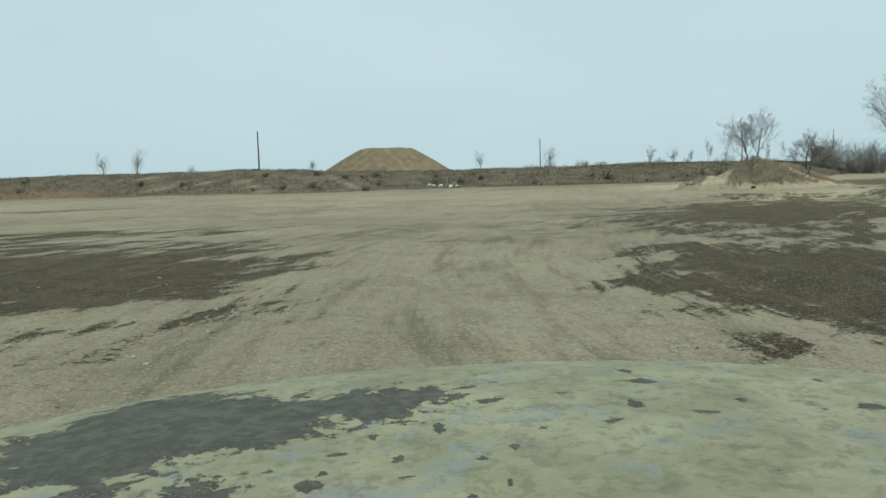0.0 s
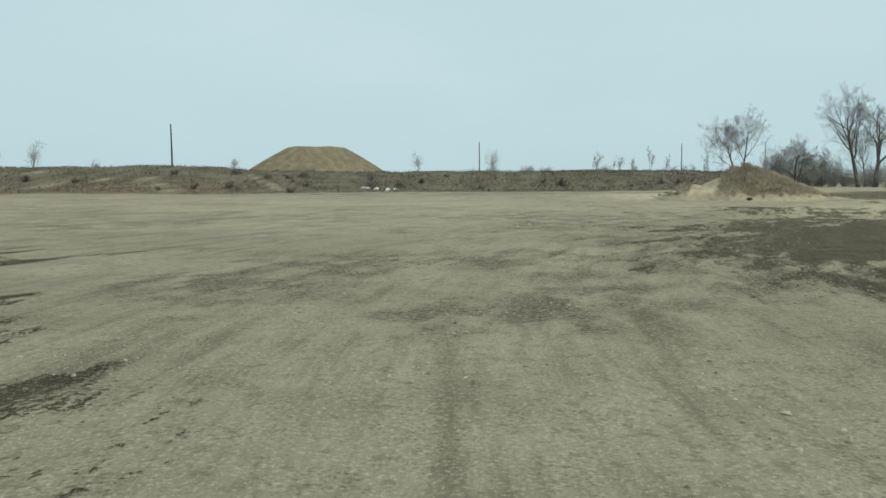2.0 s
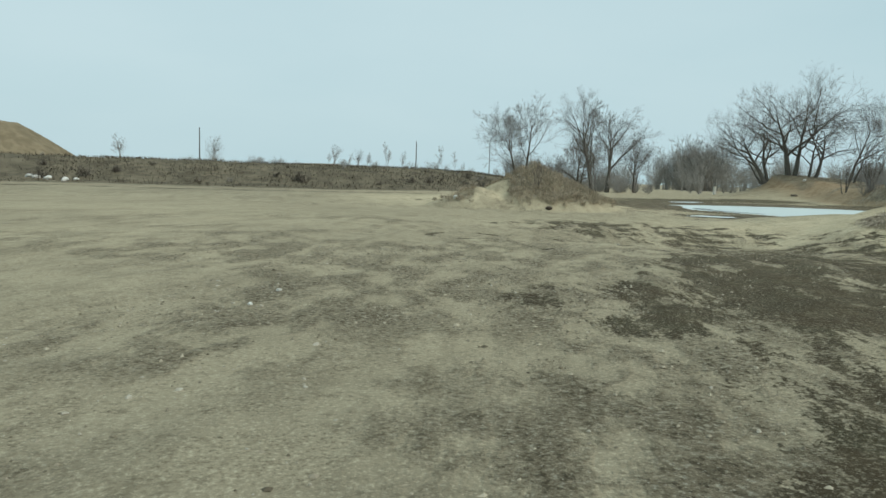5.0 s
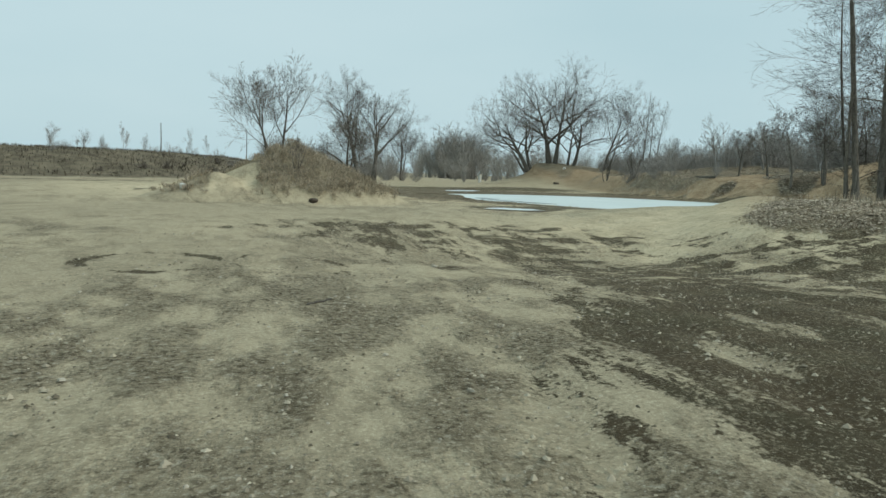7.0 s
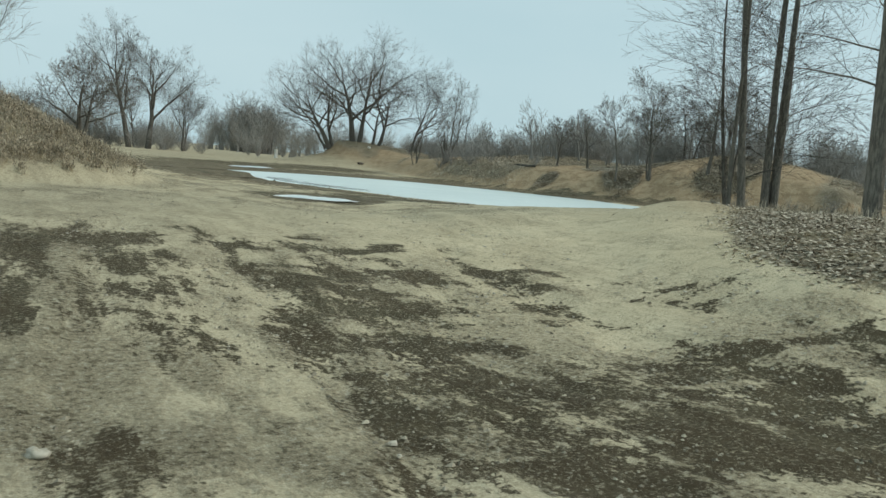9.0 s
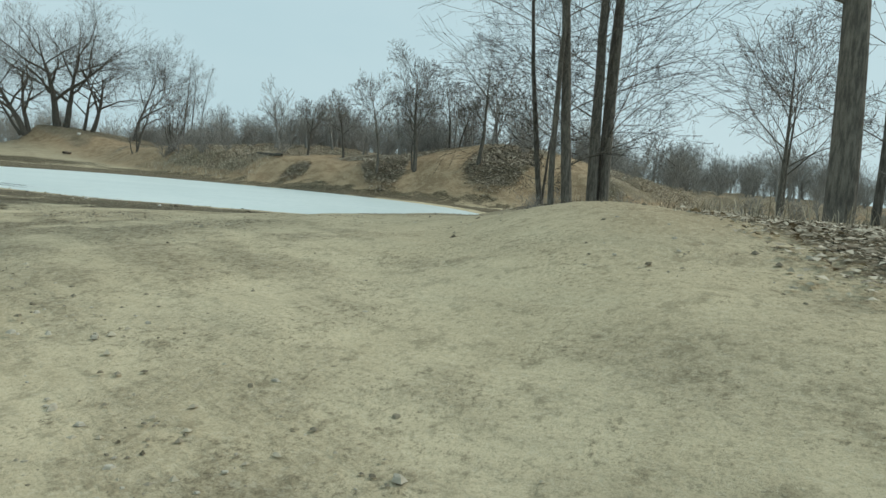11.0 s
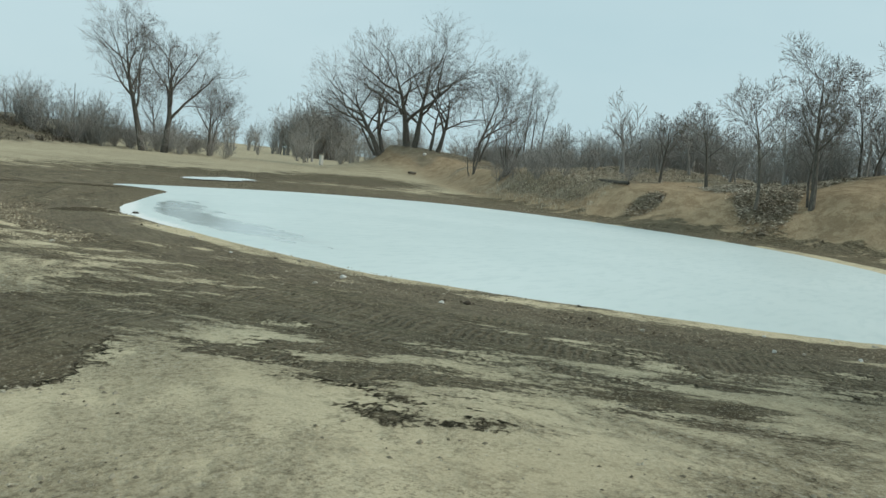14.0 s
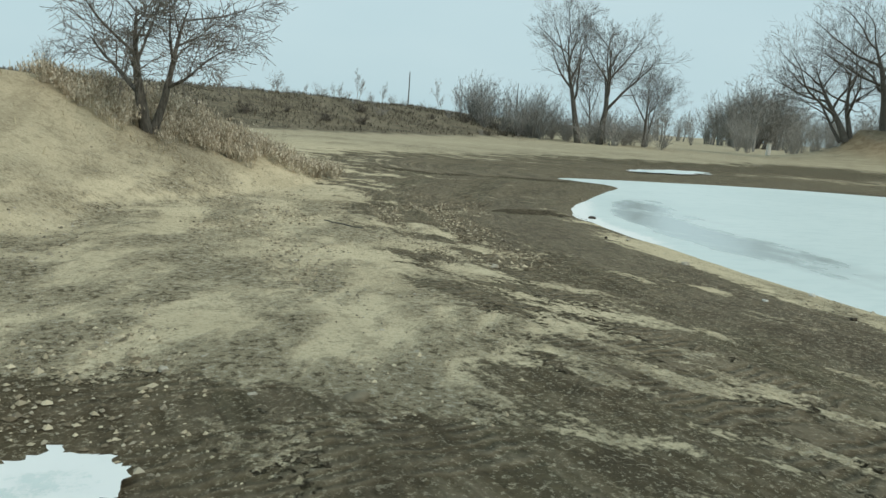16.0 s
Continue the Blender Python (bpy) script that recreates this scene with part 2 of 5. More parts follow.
    mud = n.mix(n.math('MULTIPLY', n.band(soft, 0.48, 0.36), 0.45), mud, (0.086, 0.075, 0.046))
    mud = n.mix(n.math('MULTIPLY', n.band(small, 0.55, 0.62), 0.36), mud, (0.24, 0.205, 0.14))
    mud = n.mix(n.math('MULTIPLY', n.band(fine_streak, 0.53, 0.60), 0.55), mud, (0.078, 0.058, 0.034))
    lump = n.math('ADD', n.cells(stretched(n.attr("shore", "Vector"), 1.8), 9.0), n.math('MULTIPLY', n.math('SUBTRACT', small, 0.5), 1.2))
    tones = n.noise(shore, 0.8, 6.0, 0.65)
    mud = n.mix(n.math('MULTIPLY', n.band(tones, 0.52, 0.62), 0.55), mud, (0.094, 0.086, 0.050))
    mud = n.mix(n.math('MULTIPLY', n.band(lump, 0.48, 0.26), n.math('MULTIPLY', in_shore, 0.40)), mud, (0.23, 0.19, 0.13))
    mud = n.mix(n.math('MULTIPLY', n.band(lump, 0.58, 0.78), n.math('MULTIPLY', in_shore, 0.65)), mud, (0.040, 0.031, 0.019))
    place = n.node("ShaderNodeSeparateXYZ", Vector=at)
    from_water = n.node("ShaderNodeSeparateXYZ", Vector=n.attr("shore", "Vector")).outputs["Y"]
    silt = n.math('MULTIPLY', n.band(n.math('ADD', from_water, n.math('MULTIPLY', n.math('SUBTRACT', soft, 0.5), 5.0)), -3.8, -2.2), n.math('MULTIPLY', in_shore, n.math('MULTIPLY', n.band(place.outputs["Y"], 76.0, 69.0), n.band(place.outputs["X"], 60.0, 53.0))))
    mud = n.mix(n.math('MULTIPLY', silt, 0.5), mud, n.mix(n.band(mid, 0.40, 0.62), (0.125, 0.102, 0.073), (0.175, 0.148, 0.108)))
    mud = n.mix(n.math('MULTIPLY', n.band(streak, 0.46, 0.34), 0.34), mud, n.mix(n.band(small, 0.42, 0.58), (0.175, 0.142, 0.096), (0.31, 0.262, 0.182)))
    litter = n.mix(n.band(small, 0.44, 0.56), (0.115, 0.094, 0.066), (0.35, 0.295, 0.212))
    litter = n.mix(n.band(mid, 0.45, 0.62), litter, (0.25, 0.208, 0.135))
    litter = n.mix(n.math('MULTIPLY', n.band(soft, 0.46, 0.58), 0.45), litter, (0.085, 0.070, 0.048))
    colour = n.mix(n.attr("clay"), sand, clay)
    heath = n.mix(n.band(n.math('ADD', n.math('MULTIPLY', mid, 0.5), n.math('MULTIPLY', n.noise(at, 0.35, 6.0, 0.65), 0.5)), 0.42, 0.58), (0.080, 0.070, 0.049), (0.185, 0.158, 0.111))
    red = n.band(n.math('ADD', n.attr("red"), n.math('MULTIPLY', n.math('SUBTRACT', mid, 0.5), 1.6)), 0.40, 0.62)
    heath = n.mix(red, heath, (0.235, 0.150, 0.098))
    # damp patches with ragged rims
    ragged = n.math('ADD', n.math('MULTIPLY', streak, 0.25), n.math('ADD', n.math('MULTIPLY', fine_streak, 0.20), n.math('MULTIPLY', n.node("ShaderNodeSeparateColor", Color=n.mix(n.band(pale, 0.3, 0.7), n.noise(stretched(at, 2.4, 52.0), 0.8, 10.0, 0.66), n.noise(stretched(at, 2.3, -52.0), 1.5, 10.0, 0.62))).outputs[0], 0.55)))
    uneven = n.math('ADD', n.math('MULTIPLY', n.math('SUBTRACT', ragged, 0.5), 6.0), n.math('MULTIPLY', n.math('SUBTRACT', small, 0.5), 1.5))
    damp = n.math('ADD', n.attr("mud"), n.math('MULTIPLY', uneven, n.band(n.attr("mud"), 0.04, 0.34)))
    colour = n.mix(n.math('MULTIPLY', n.band(damp, 0.30, 0.47), 0.40), colour, dark)
    damp = n.math('MULTIPLY', n.mix(in_shore, n.band(damp, 0.45, 0.57), n.band(damp, 0.38, 0.66)), 0.95)
    colour = n.mix(damp, colour, mud)
    cover = n.band(n.math('ADD', n.attr("litter"), n.math('ADD', n.math('MULTIPLY', n.math('SUBTRACT', small, 0.5), 1.3), n.math('MULTIPLY', n.math('SUBTRACT', mid, 0.5), 1.2))), 0.34, 0.66)
    colour = n.mix(cover, colour, litter)
    colour = n.mix(n.attr("heath"), colour, heath)
    colour = n.mix(n.math('MULTIPLY', n.band(grit, 0.52, 0.62), 0.22), colour, (0.17, 0.132, 0.082))
    speck = n.noise(at, 27.0, 8.0, 0.78)
    colour = n.mix(n.math('MULTIPLY', n.band(speck, 0.52, 0.61), n.math('ADD', 0.22, n.math('MULTIPLY', n.band(mid, 0.45, 0.60), 0.42))), colour, (0.105, 0.086, 0.055))
    colour = n.mix(n.math('MULTIPLY', n.band(speck, 0.46, 0.41), 0.42), colour, (0.66, 0.59, 0.43))
    # tread bars across the wheel ways in the soft rim
    bars = n.node("ShaderNodeTexWave", Vector=n.attr("shore", "Vector"), Scale=2.6, Distortion=5.0, Detail=3.0)
    bars.inputs["Detail Scale"].default_value = 1.6
    way = n.math('MULTIPLY', n.band(n.noise(shore, 1.1, 2.0), 0.44, 0.54), n.math('MULTIPLY', in_shore, n.math('SUBTRACT', 1.0, silt)))
    tread = n.math('MULTIPLY', n.math('MULTIPLY', bars.outputs["Fac"], way), damp)
    colour = n.mix(n.math('MULTIPLY', tread, 0.50), colour, (0.29, 0.24, 0.165))
    relief = n.math('ADD', n.math('SUBTRACT', n.math('MULTIPLY', streak, 0.25), n.math('MULTIPLY', lump, n.math('MULTIPLY', n.math('MULTIPLY', damp, in_shore), 0.45))), n.math('MULTIPLY', crumb, n.math('ADD', 0.12, n.math('MULTIPLY', n.math('MAXIMUM', rough, damp), 0.55))))
    normal = n.bump(relief, 0.10, 1.0)
    normal = n.bump(n.math('ADD', n.math('MULTIPLY', fine_streak, 0.6), n.math('ADD', n.math('MULTIPLY', pebble, 0.5), n.math('MULTIPLY', tread, 1.2))), 0.035, 0.8, normal)
    normal = n.bump(grit, 0.008, 0.8, normal)
    wet = n.math('SUBTRACT', 0.95, n.math('MULTIPLY', damp, 0.15))
    return n.done(colour, normal, wet)


def bark_material(name, dark, light):
    n = Nodes(name, 0.95, 0.1)
    grain = n.noise(n.where((6, 6, 1.2)), 3.0, 5.0, 0.7)
    patch = n.noise(n.where(), 0.8, 3.0)
    colour = n.mix(n.band(grain, 0.35, 0.68), dark, light)
    colour = n.mix(n.math('MULTIPLY', n.band(patch, 0.5, 0.8), 0.35), colour, (0.17, 0.165, 0.13))
    return n.done(colour, n.bump(grain, 0.03, 0.9))


def ice_material():
    n = Nodes("pond_ice", 0.32, 0.5)
    at = n.where()
    thin = n.attr("thin")
    cloud, fine = n.noise(at, 0.16, 4.0), n.noise(n.where((1, 3, 1)), 1.6, 5.0)
    colour = n.mix(n.band(cloud, 0.3, 0.75), (0.61, 0.69, 0.668), (0.69, 0.76, 0.735))
    colour = n.mix(n.math('MULTIPLY', n.band(fine, 0.45, 0.7), 0.35), colour, (0.48, 0.575, 0.565))
    melt = n.band(n.math('ADD', thin, n.math('MULTIPLY', n.math('SUBTRACT', n.noise(n.where((1, 0.5, 1)), 0.8, 6.0, 0.6), 0.5), 1.6)), 0.40, 0.85)
    colour = n.mix(n.math('MULTIPLY', melt, 0.85), colour, (0.40, 0.455, 0.44))
    crust = n.band(n.math('ADD', n.attr("edge"), n.math('MULTIPLY', n.math('SUBTRACT', n.noise(at, 9.0, 7.0, 0.75), 0.5), 2.4)), 0.32, 0.66)
    colour = n.mix(crust, colour, (0.80, 0.82, 0.80))
    return n.done(colour, n.bump(n.math('ADD', fine, crust), 0.012, 0.3), n.math('ADD', n.math('SUBTRACT', 0.42, n.math('MULTIPLY', melt, 0.30)), n.math('MULTIPLY', crust, 0.4)))


def plain_material(name, dark, light, scale, roughness=0.9, bump=0.0):
    n = Nodes(name, roughness, 0.2)
    at = n.where()
    f = n.noise(at, scale, 5.0, 0.6)
    rnd = n.node("ShaderNodeObjectInfo").outputs["Random"]
    colour = n.mix(n.band(f, 0.3, 0.7), dark, light)
    colour = n.mix(n.math('MULTIPLY', rnd, 0.25), colour, tuple(0.7 * c for c in dark))
    return n.done(colour, n.bump(f, bump, 0.8) if bump else None)


def straw_material(name, dark, light):
    """Dry stalks and leaves: every island its own tone."""
    n = Nodes(name, 0.85, 0.15)
    rnd = n.node("ShaderNodeNewGeometry").outputs["Random Per Island"]
    return n.done(n.mix(rnd, dark, light))


def pile_material():
    n = Nodes("piled_dirt", 0.95, 0.1)
    at = n.where()
    run = n.noise(n.where((0.55, 0.55, 0.05)), 1.1, 5.0, 0.6)
    f = n.noise(at, 0.8, 6.0, 0.65)
    colour = n.mix(n.band(run, 0.35, 0.68), (0.205, 0.166, 0.106), (0.29, 0.238, 0.155))
    colour = n.mix(n.math('MULTIPLY', n.band(f, 0.45, 0.75), 0.35), colour, (0.155, 0.126, 0.08))
    return n.done(colour, n.bump(n.math('ADD', run, n.math('MULTIPLY', f, 0.3)), 0.5, 0.8))


SOIL = soil_material()
BARK = bark_material("grey_bark", (0.072, 0.066, 0.056), (0.185, 0.17, 0.145))
TWIG = plain_material("grey_twigs", (0.135, 0.122, 0.106), (0.20, 0.184, 0.16), 0.6)
DARK_TWIG = plain_material("dark_twigs", (0.066, 0.060, 0.052), (0.115, 0.105, 0.09), 0.6)
DULL = plain_material("dull_brush", (0.12, 0.105, 0.085), (0.21, 0.185, 0.15), 0.4)
# distance haze is put into this paler, cooler twig and bark colour
HAZY = plain_material("haze_toned_twigs", (0.265, 0.253, 0.232), (0.35, 0.337, 0.308), 0.3)
BARK_PALE = bark_material("pale_bark", (0.105, 0.097, 0.083), (0.235, 0.215, 0.18))
ICE = ice_material()
STRAW = straw_material("dry_straw", (0.24, 0.195, 0.122), (0.52, 0.445, 0.29))
PALE_STRAW = straw_material("pale_straw", (0.34, 0.285, 0.20), (0.70, 0.63, 0.50))
BROWN_WEED = straw_material("brown_weeds", (0.15, 0.125, 0.088), (0.58, 0.50, 0.375))
LEAF = straw_material("fallen_leaves", (0.15, 0.115, 0.075), (0.68, 0.60, 0.47))
STONE = plain_material("pale_stone", (0.36, 0.325, 0.25), (0.54, 0.50, 0.41), 14.0, 0.85, 0.01)
WHITE_STONE = plain_material("white_stone", (0.62, 0.61, 0.56), (0.78, 0.77, 0.72), 6.0, 0.8, 0.02)
DARK_STONE = plain_material("dark_clod", (0.045, 0.036, 0.028), (0.10, 0.08, 0.06), 9.0, 0.95, 0.03)
CLOD = plain_material("dirt_clods", (0.17, 0.145, 0.10), (0.28, 0.245, 0.175), 6.0, 0.95)
POLE = bark_material("weathered_pole", (0.075, 0.066, 0.056), (0.135, 0.12, 0.10))
PILE = pile_material()

# ---- ground: one sheet to the horizon ----
TRACK = [(0, -30), (0, 0), (-0.6, 9), (-0.4, 17), (1, 24), (4.8, 32.4), (11.6, 40), (17.7, 44.3), (24, 46.5), (29.7, 48.8), (33.9, 52.7), (35.5, 57), (36.5, 64), (39, 80), (46, 110)]


def axis(a, b, fine, far):
    mid = list(np.arange(a, b + 1e-6, fine))
    low, high, gap = [], [], fine
    x, y = a, mid[-1]
    while gap < far / 6:
        gap *= 1.11
        x, y = x - gap, y + gap
        low.append(x)
        high.append(y)
    return np.array(low[::-1] + mid + high)


def lanes(x, y):
    """Metres along and across the worn driving line."""
    best, lane_u, lane_v, run = np.full(x.shape, 1e18), np.zeros(x.shape), np.zeros(x.shape), 0.0
    line = spline(TRACK, 5)[5:-10]
    for (ax, ay), (bx, by) in zip(line, line[1:]):
        dx, dy = bx - ax, by - ay
        size = math.hypot(dx, dy)
        s = np.clip(((x - ax) * dx + (y - ay) * dy) / size**2, 0, 1)
        d = (x - ax - s * dx) ** 2 + (y - ay - s * dy) ** 2
        near = d < best
        side = (-(x - ax) * dy + (y - ay) * dx) / size
        best = np.where(near, d, best)
        lane_u, lane_v = np.where(near, run + s * size, lane_u), np.where(near, np.sign(side) * np.sqrt(d), lane_v)
        run += size
    return lane_u, lane_v


def shore_way(x, y):
    """Metres along the pond's outline."""
    best, run, out = np.full(x.shape, 1e18), 0.0, np.zeros(x.shape)
    for (ax, ay), (bx, by) in zip(POND, POND[1:] + POND[:1]):
        dx, dy = bx - ax, by - ay
        size = math.hypot(dx, dy)
        s = np.clip(((x - ax) * dx + (y - ay) * dy) / size**2, 0, 1)
        d = (x - ax - s * dx) ** 2 + (y - ay - s * dy) ** 2
        out = np.where(d < best, run + s * size, out)
        best = np.minimum(best, d)
        run += size
    return out


def mound_ways(x, y):
    """1 on the two bare worn ways over the mound."""
    s1, d1 = along(22.2, 63.2, 24.7, 68.0, x, y)
    s2, d2 = along(32.9, 74.0, 35.2, 68.2, x, y)
    fray = 0.9 * (fbm(x, y, 0.9, 6) - 0.5)
    return np.maximum(step(1.25, 0.85, d1 + 0.5 * fray), np.maximum(0.9 * step(2.2, 1.2, d2 + fray), 0.75 * step(4.0, 2.4, np.hypot(x - 34.3, y - 68.0) + 2 * fray)))


def bank_ways(x, y):
    """1 on the worn ways up the eastern bank and the embankment."""
    ways = 0 * x
    for ax, ay, bx, by, wide in ((69, 57.9, 80.5, 56.6, 1.7), (71, 66.2, 80, 63.8, 1.3), (72, 71.0, 82, 68.6, 2.2), (70, 49.6, 79, 49.2, 1.9), (78, 84, 98, 97, 3.6), (96, 102, 108, 108, 4.0),
                                 (-42.2, 110.2, -48.5, 121, 1.0), (-26.6, 107, -32.0, 114.6, 0.9), (-13.2, 108.6, -19.0, 117.2, 1.0), (-34.7, 110.4, -38.3, 115.1, 0.6)):
        s, d = along(ax, ay, bx, by, x, y)
        ways = np.maximum(ways, (0.85 if bx < 0 else 1.0) * step(wide * 1.1, wide * 0.4, d + 0.4 * wide * (vnoise(x, y, 1.5, 5) - 0.5)))
    return ways


# damp ground: centre, half length, half width, turn, strength
# open lot
LOT_DAMP = [
    (-7.3, 12.9, 5.2, 3.4, 48, 1.2),     (-10.0, 15.0, 6.5, 3.6, 62, 1.4), (-15, 17, 8, 11, 20, 0.80), (-15, 27, 9, 3.2, 15, 0.62), (5.9, 12.6, 2.6, 5.6, -16, 1.25),
    (10.5, 20, 3.5, 4, -30, 0.75), (13.8, 31.2, 10, 5.0, 52, 1.3), (13.4, 36.6, 5.5, 2.5, 55, 1.0), (17.4, 40.4, 6.0, 2.6, 52, 0.95), (21.6, 39.6, 5.0, 1.8, 52, 0.7),
    (9.4, 36.0, 3.6, 2.0, 45, 0.55), (-4.0, 9.0, 3.0, 2.0, 50, 0.5),
]
# where the ways cross
CROSSING_DAMP = [
    (-32, 58, 14, 4, 10, 0.42), (20.0, 44.2, 6.0, 2.2, 57, 0.62), (22.6, 48.4, 5.0, 2.2, 57, 0.56), (22.0, 43.6, 2.6, 1.2, 60, 0.72),
    (21.5, 53.2, 3.4, 1.6, -35, 0.5), (20.3, 50.6, 3.4, 1.3, -35, 0.42), (18.6, 47.3, 2.6, 1.5, 57, 0.44), (24.3, 51.4, 2.2, 0.8, -20, 0.45),
    (21.2, 46.4, 2.2, 1.3, 57, 0.52), (19.0, 53.8, 3.5, 0.7, 0, 0.42), (20.6, 50.5, 7.5, 3.8, 72, 0.46), (22.0, 46.5, 5.0, 2.6, 60, 0.40),
]
# small wet hollows
WET_SPOTS = [
    (24.75, 47.1, 0.8, 0.42, 15, 0.8), (25.35, 45.9, 0.28, 0.9, 5, 0.75), (25.4, 47.7, 0.5, 0.35, 0, 0.8), (25.25, 44.9, 0.5, 0.6, 0, 0.6),
    (24.4, 48.8, 0.6, 0.35, 0, 0.75), (23.7, 49.6, 1.0, 0.4, -10, 0.75), (25.2, 50.4, 1.0, 0.3, -15, 0.6), (23.4, 48.5, 0.6, 0.4, 0, 0.65),
]
# wheel ruts pressed into the soft ground: points along each
RUTS = [
    [(26.7, 49.7), (25.8, 49.0), (24.8, 47.4), (23.9, 45.6), (22.5, 43.3), (20.4, 40.8)],
    [(26.4, 48.0), (25.2, 46.4), (24.5, 44.8), (23.2, 42.6), (21.4, 40.2)],
    [(24.0, 52.6), (21.6, 48.6), (18.4, 44.4), (15.4, 40.4), (12.4, 36.8)],
    [(22.4, 53.2), (19.9, 49.6), (16.6, 45.2), (13.6, 41.4), (11.2, 38.4)],
]
# round the water and far off
SHORE_DAMP = [
    (44, 85, 6, 4, 25, 0.6), (64, 91, 20, 5.5, 16, 0.95), (58, 49.0, 8, 2.0, 25, 0.55),
    (71.0, 65, 2.2, 12, -8, 1.2), (73.6, 78, 2.8, 8, -22, 1.25), (66, 92.5, 14, 4.5, 10, 1.25), (78, 95, 14, 6, 38, 1.25), (57, 88.5, 13, 5.5, 25, 1.2), (44, 81, 6, 4, 40, 0.9),
    (64.5, 50.6, 3.4, 2.0, 20, 0.95), (36.8, 60.0, 2.2, 1.1, -10, 1.0), (40.3, 58.3, 4.4, 2.3, -38, 1.15), (38.4, 59.1, 2.4, 1.0, -15, 1.0), (27, 78, 16, 3, 20, 0.3), (10, 96, 40, 2.0, 0, 0.5), (37.6, 59.6, 1.6, 1.2, 20, 0.66),
]


def rut_lines(x, y):
    deep_cut = 0 * x
    for points in RUTS:
        for (ax, ay), (bx, by) in zip(points, points[1:]):
            deep_cut = np.maximum(deep_cut, np.exp(-(along(ax, ay, bx, by, x, y)[1] / 0.2) ** 2))
    return deep_cut


def bank_leaves(x, y):
    """Patches of fallen leaves on the far bank's face, between the worn ways."""
    fray = 1.1 * (fbm(x, y, 1.6, 145) - 0.5)
    cover = 0 * x
    for cx, cy, rx, ry, turn in ((74.2, 61.6, 3.2, 1.7, 10), (74.8, 53.6, 4.4, 2.3, -5), (73.4, 67.9, 1.2, 0.9, 0), (79, 64.5, 3.5, 2.0, 20), (78.5, 60.4, 3.0, 1.6, 0), (76.2, 71.6, 2.0, 1.2, 20)):
        cover = np.maximum(cover, step(0.25, 0.5, blob(x, y, cx, cy, rx, ry, turn) + 0.25 * fray))
    return cover


def ground_masks(x, y):
    p, e, s, nn = inside(POND, x, y), inside(EAST, x, y), inside(SOUTH, x, y), inside(NORTH, x, y)
    m = mound(x, y)
    u, v = lanes(x, y)
    # dark soft ground round the water, with a pale crusted strip at its edge
    reach = 4.8 + 2.0 * step(61.2, 59.6, y) * step(41, 38, x) + 1.0 * step(71, 75, y) - 2.8 * step(42, 46, x) * step(57, 53, y) * step(60, 52, x) - 1.5 * step(52, 58, x) * step(60, 54, y) + 2.5 * step(74, 82, y)
    edge = p + 2.2 * (fbm(x, y, 2.6, 91) - 0.5)
    rim = (0.58 * step(-1.3, -0.95, edge / reach) + (0.42 + 0.35 * step(72, 79, y)) * step(-1.0, -0.5, edge / reach)) * (1 - 0.95 * step(-1.2, -0.7, p) * step(72, 66, y))
    mud = rim + 0.35 * rim * (fbm(x, y, 2.2, 95) - 0.5)
    for cx, cy, rx, ry, turn, amount in LOT_DAMP + CROSSING_DAMP + WET_SPOTS + SHORE_DAMP:
        mud = np.maximum(mud, amount * blob(x, y, cx, cy, rx, ry, turn))
    mud = np.maximum(mud, 0.80 * rut_lines(x, y) * step(16, 20, x) * (0.45 + 0.55 * step(0.4, 0.6, fbm(x, y, 1.6, 93))))
    mud = mud * (1 - 0.9 * step(0.3, 1.8, e))
    # the dry sandy side between mound and pond
    mud = mud * (1 - 0.9 * step(0.4, -0.6, x - 37.5 - 0.14 * (y - 61.2) + 1.2 * (fbm(x, y, 1.8, 97) - 0.5)) * step(60.4, 61.4, y) * step(78, 74, y))
    # two small loops turned by wheels
    for cx, cy, r in ((12.8, 48.0, 1.15), (14.9, 47.3, 1.0)):
        mud = np.maximum(mud, 0.55 * np.exp(-((np.hypot(x - cx, y - cy) - r) / 0.16) ** 2))
    for cx, cy, rx, ry, turn in PUDDLES:
        mud = np.maximum(mud, 1.0 * step(0.15, 0.55, blob(x, y, cx, cy, rx * 1.7, ry * 2.2, turn)))
    patch = fbm(x, y, 8, 101)
    litter = 0.95 * step(-0.5, 0.5, s + 0.3 * blob(x, y, 27.5, 44.4, 4, 1.5, 20) + (0.9 + 3.0 * step(42, 35, y)) * (fbm(x, y, 3, 103) - 0.5) + 7 * (fbm(x, y, 11, 105) - 0.5) * step(42, 34, y))
    facing = step(72, 68, y) * step(46, 49, y) * step(9, 7, e)
    litter = np.maximum(litter, step(1.2, 2.6, e) * (step(0.36, 0.48, patch + 0.25 * step(7, 18, e)) * (1 - facing) + facing * bank_leaves(x, y)))
    litter = np.maximum(litter, step(0.5, 4, nn) * (0.6 + 0.4 * step(0.35, 0.5, patch)))
    litter = np.maximum(litter, step(0.2, 0.9, m) * (1 - mound_ways(x, y)) * (0.50 + 0.34 * step(0.38, 0.58, fbm(x, y, 1.8, 143))))
    litter = litter * (1 - bank_ways(x, y))
    clay = np.maximum(step(-1.5, 1.5, e) * step(60, 30, e), 0.25 * step(0.9, 2.2, m) * mound_ways(x, y))
    clay = np.maximum(clay, 0.9 * blob(x, y, -62, 108, 16, 3.5, -12))
    clay = np.maximum(clay, 0.55 * blob(x, y, 39, 48.2, 6, 2.0, 15))
    clay = np.maximum(clay, 0.5 * blob(x, y, 31.2, 46.4, 2.4, 0.9, 12))
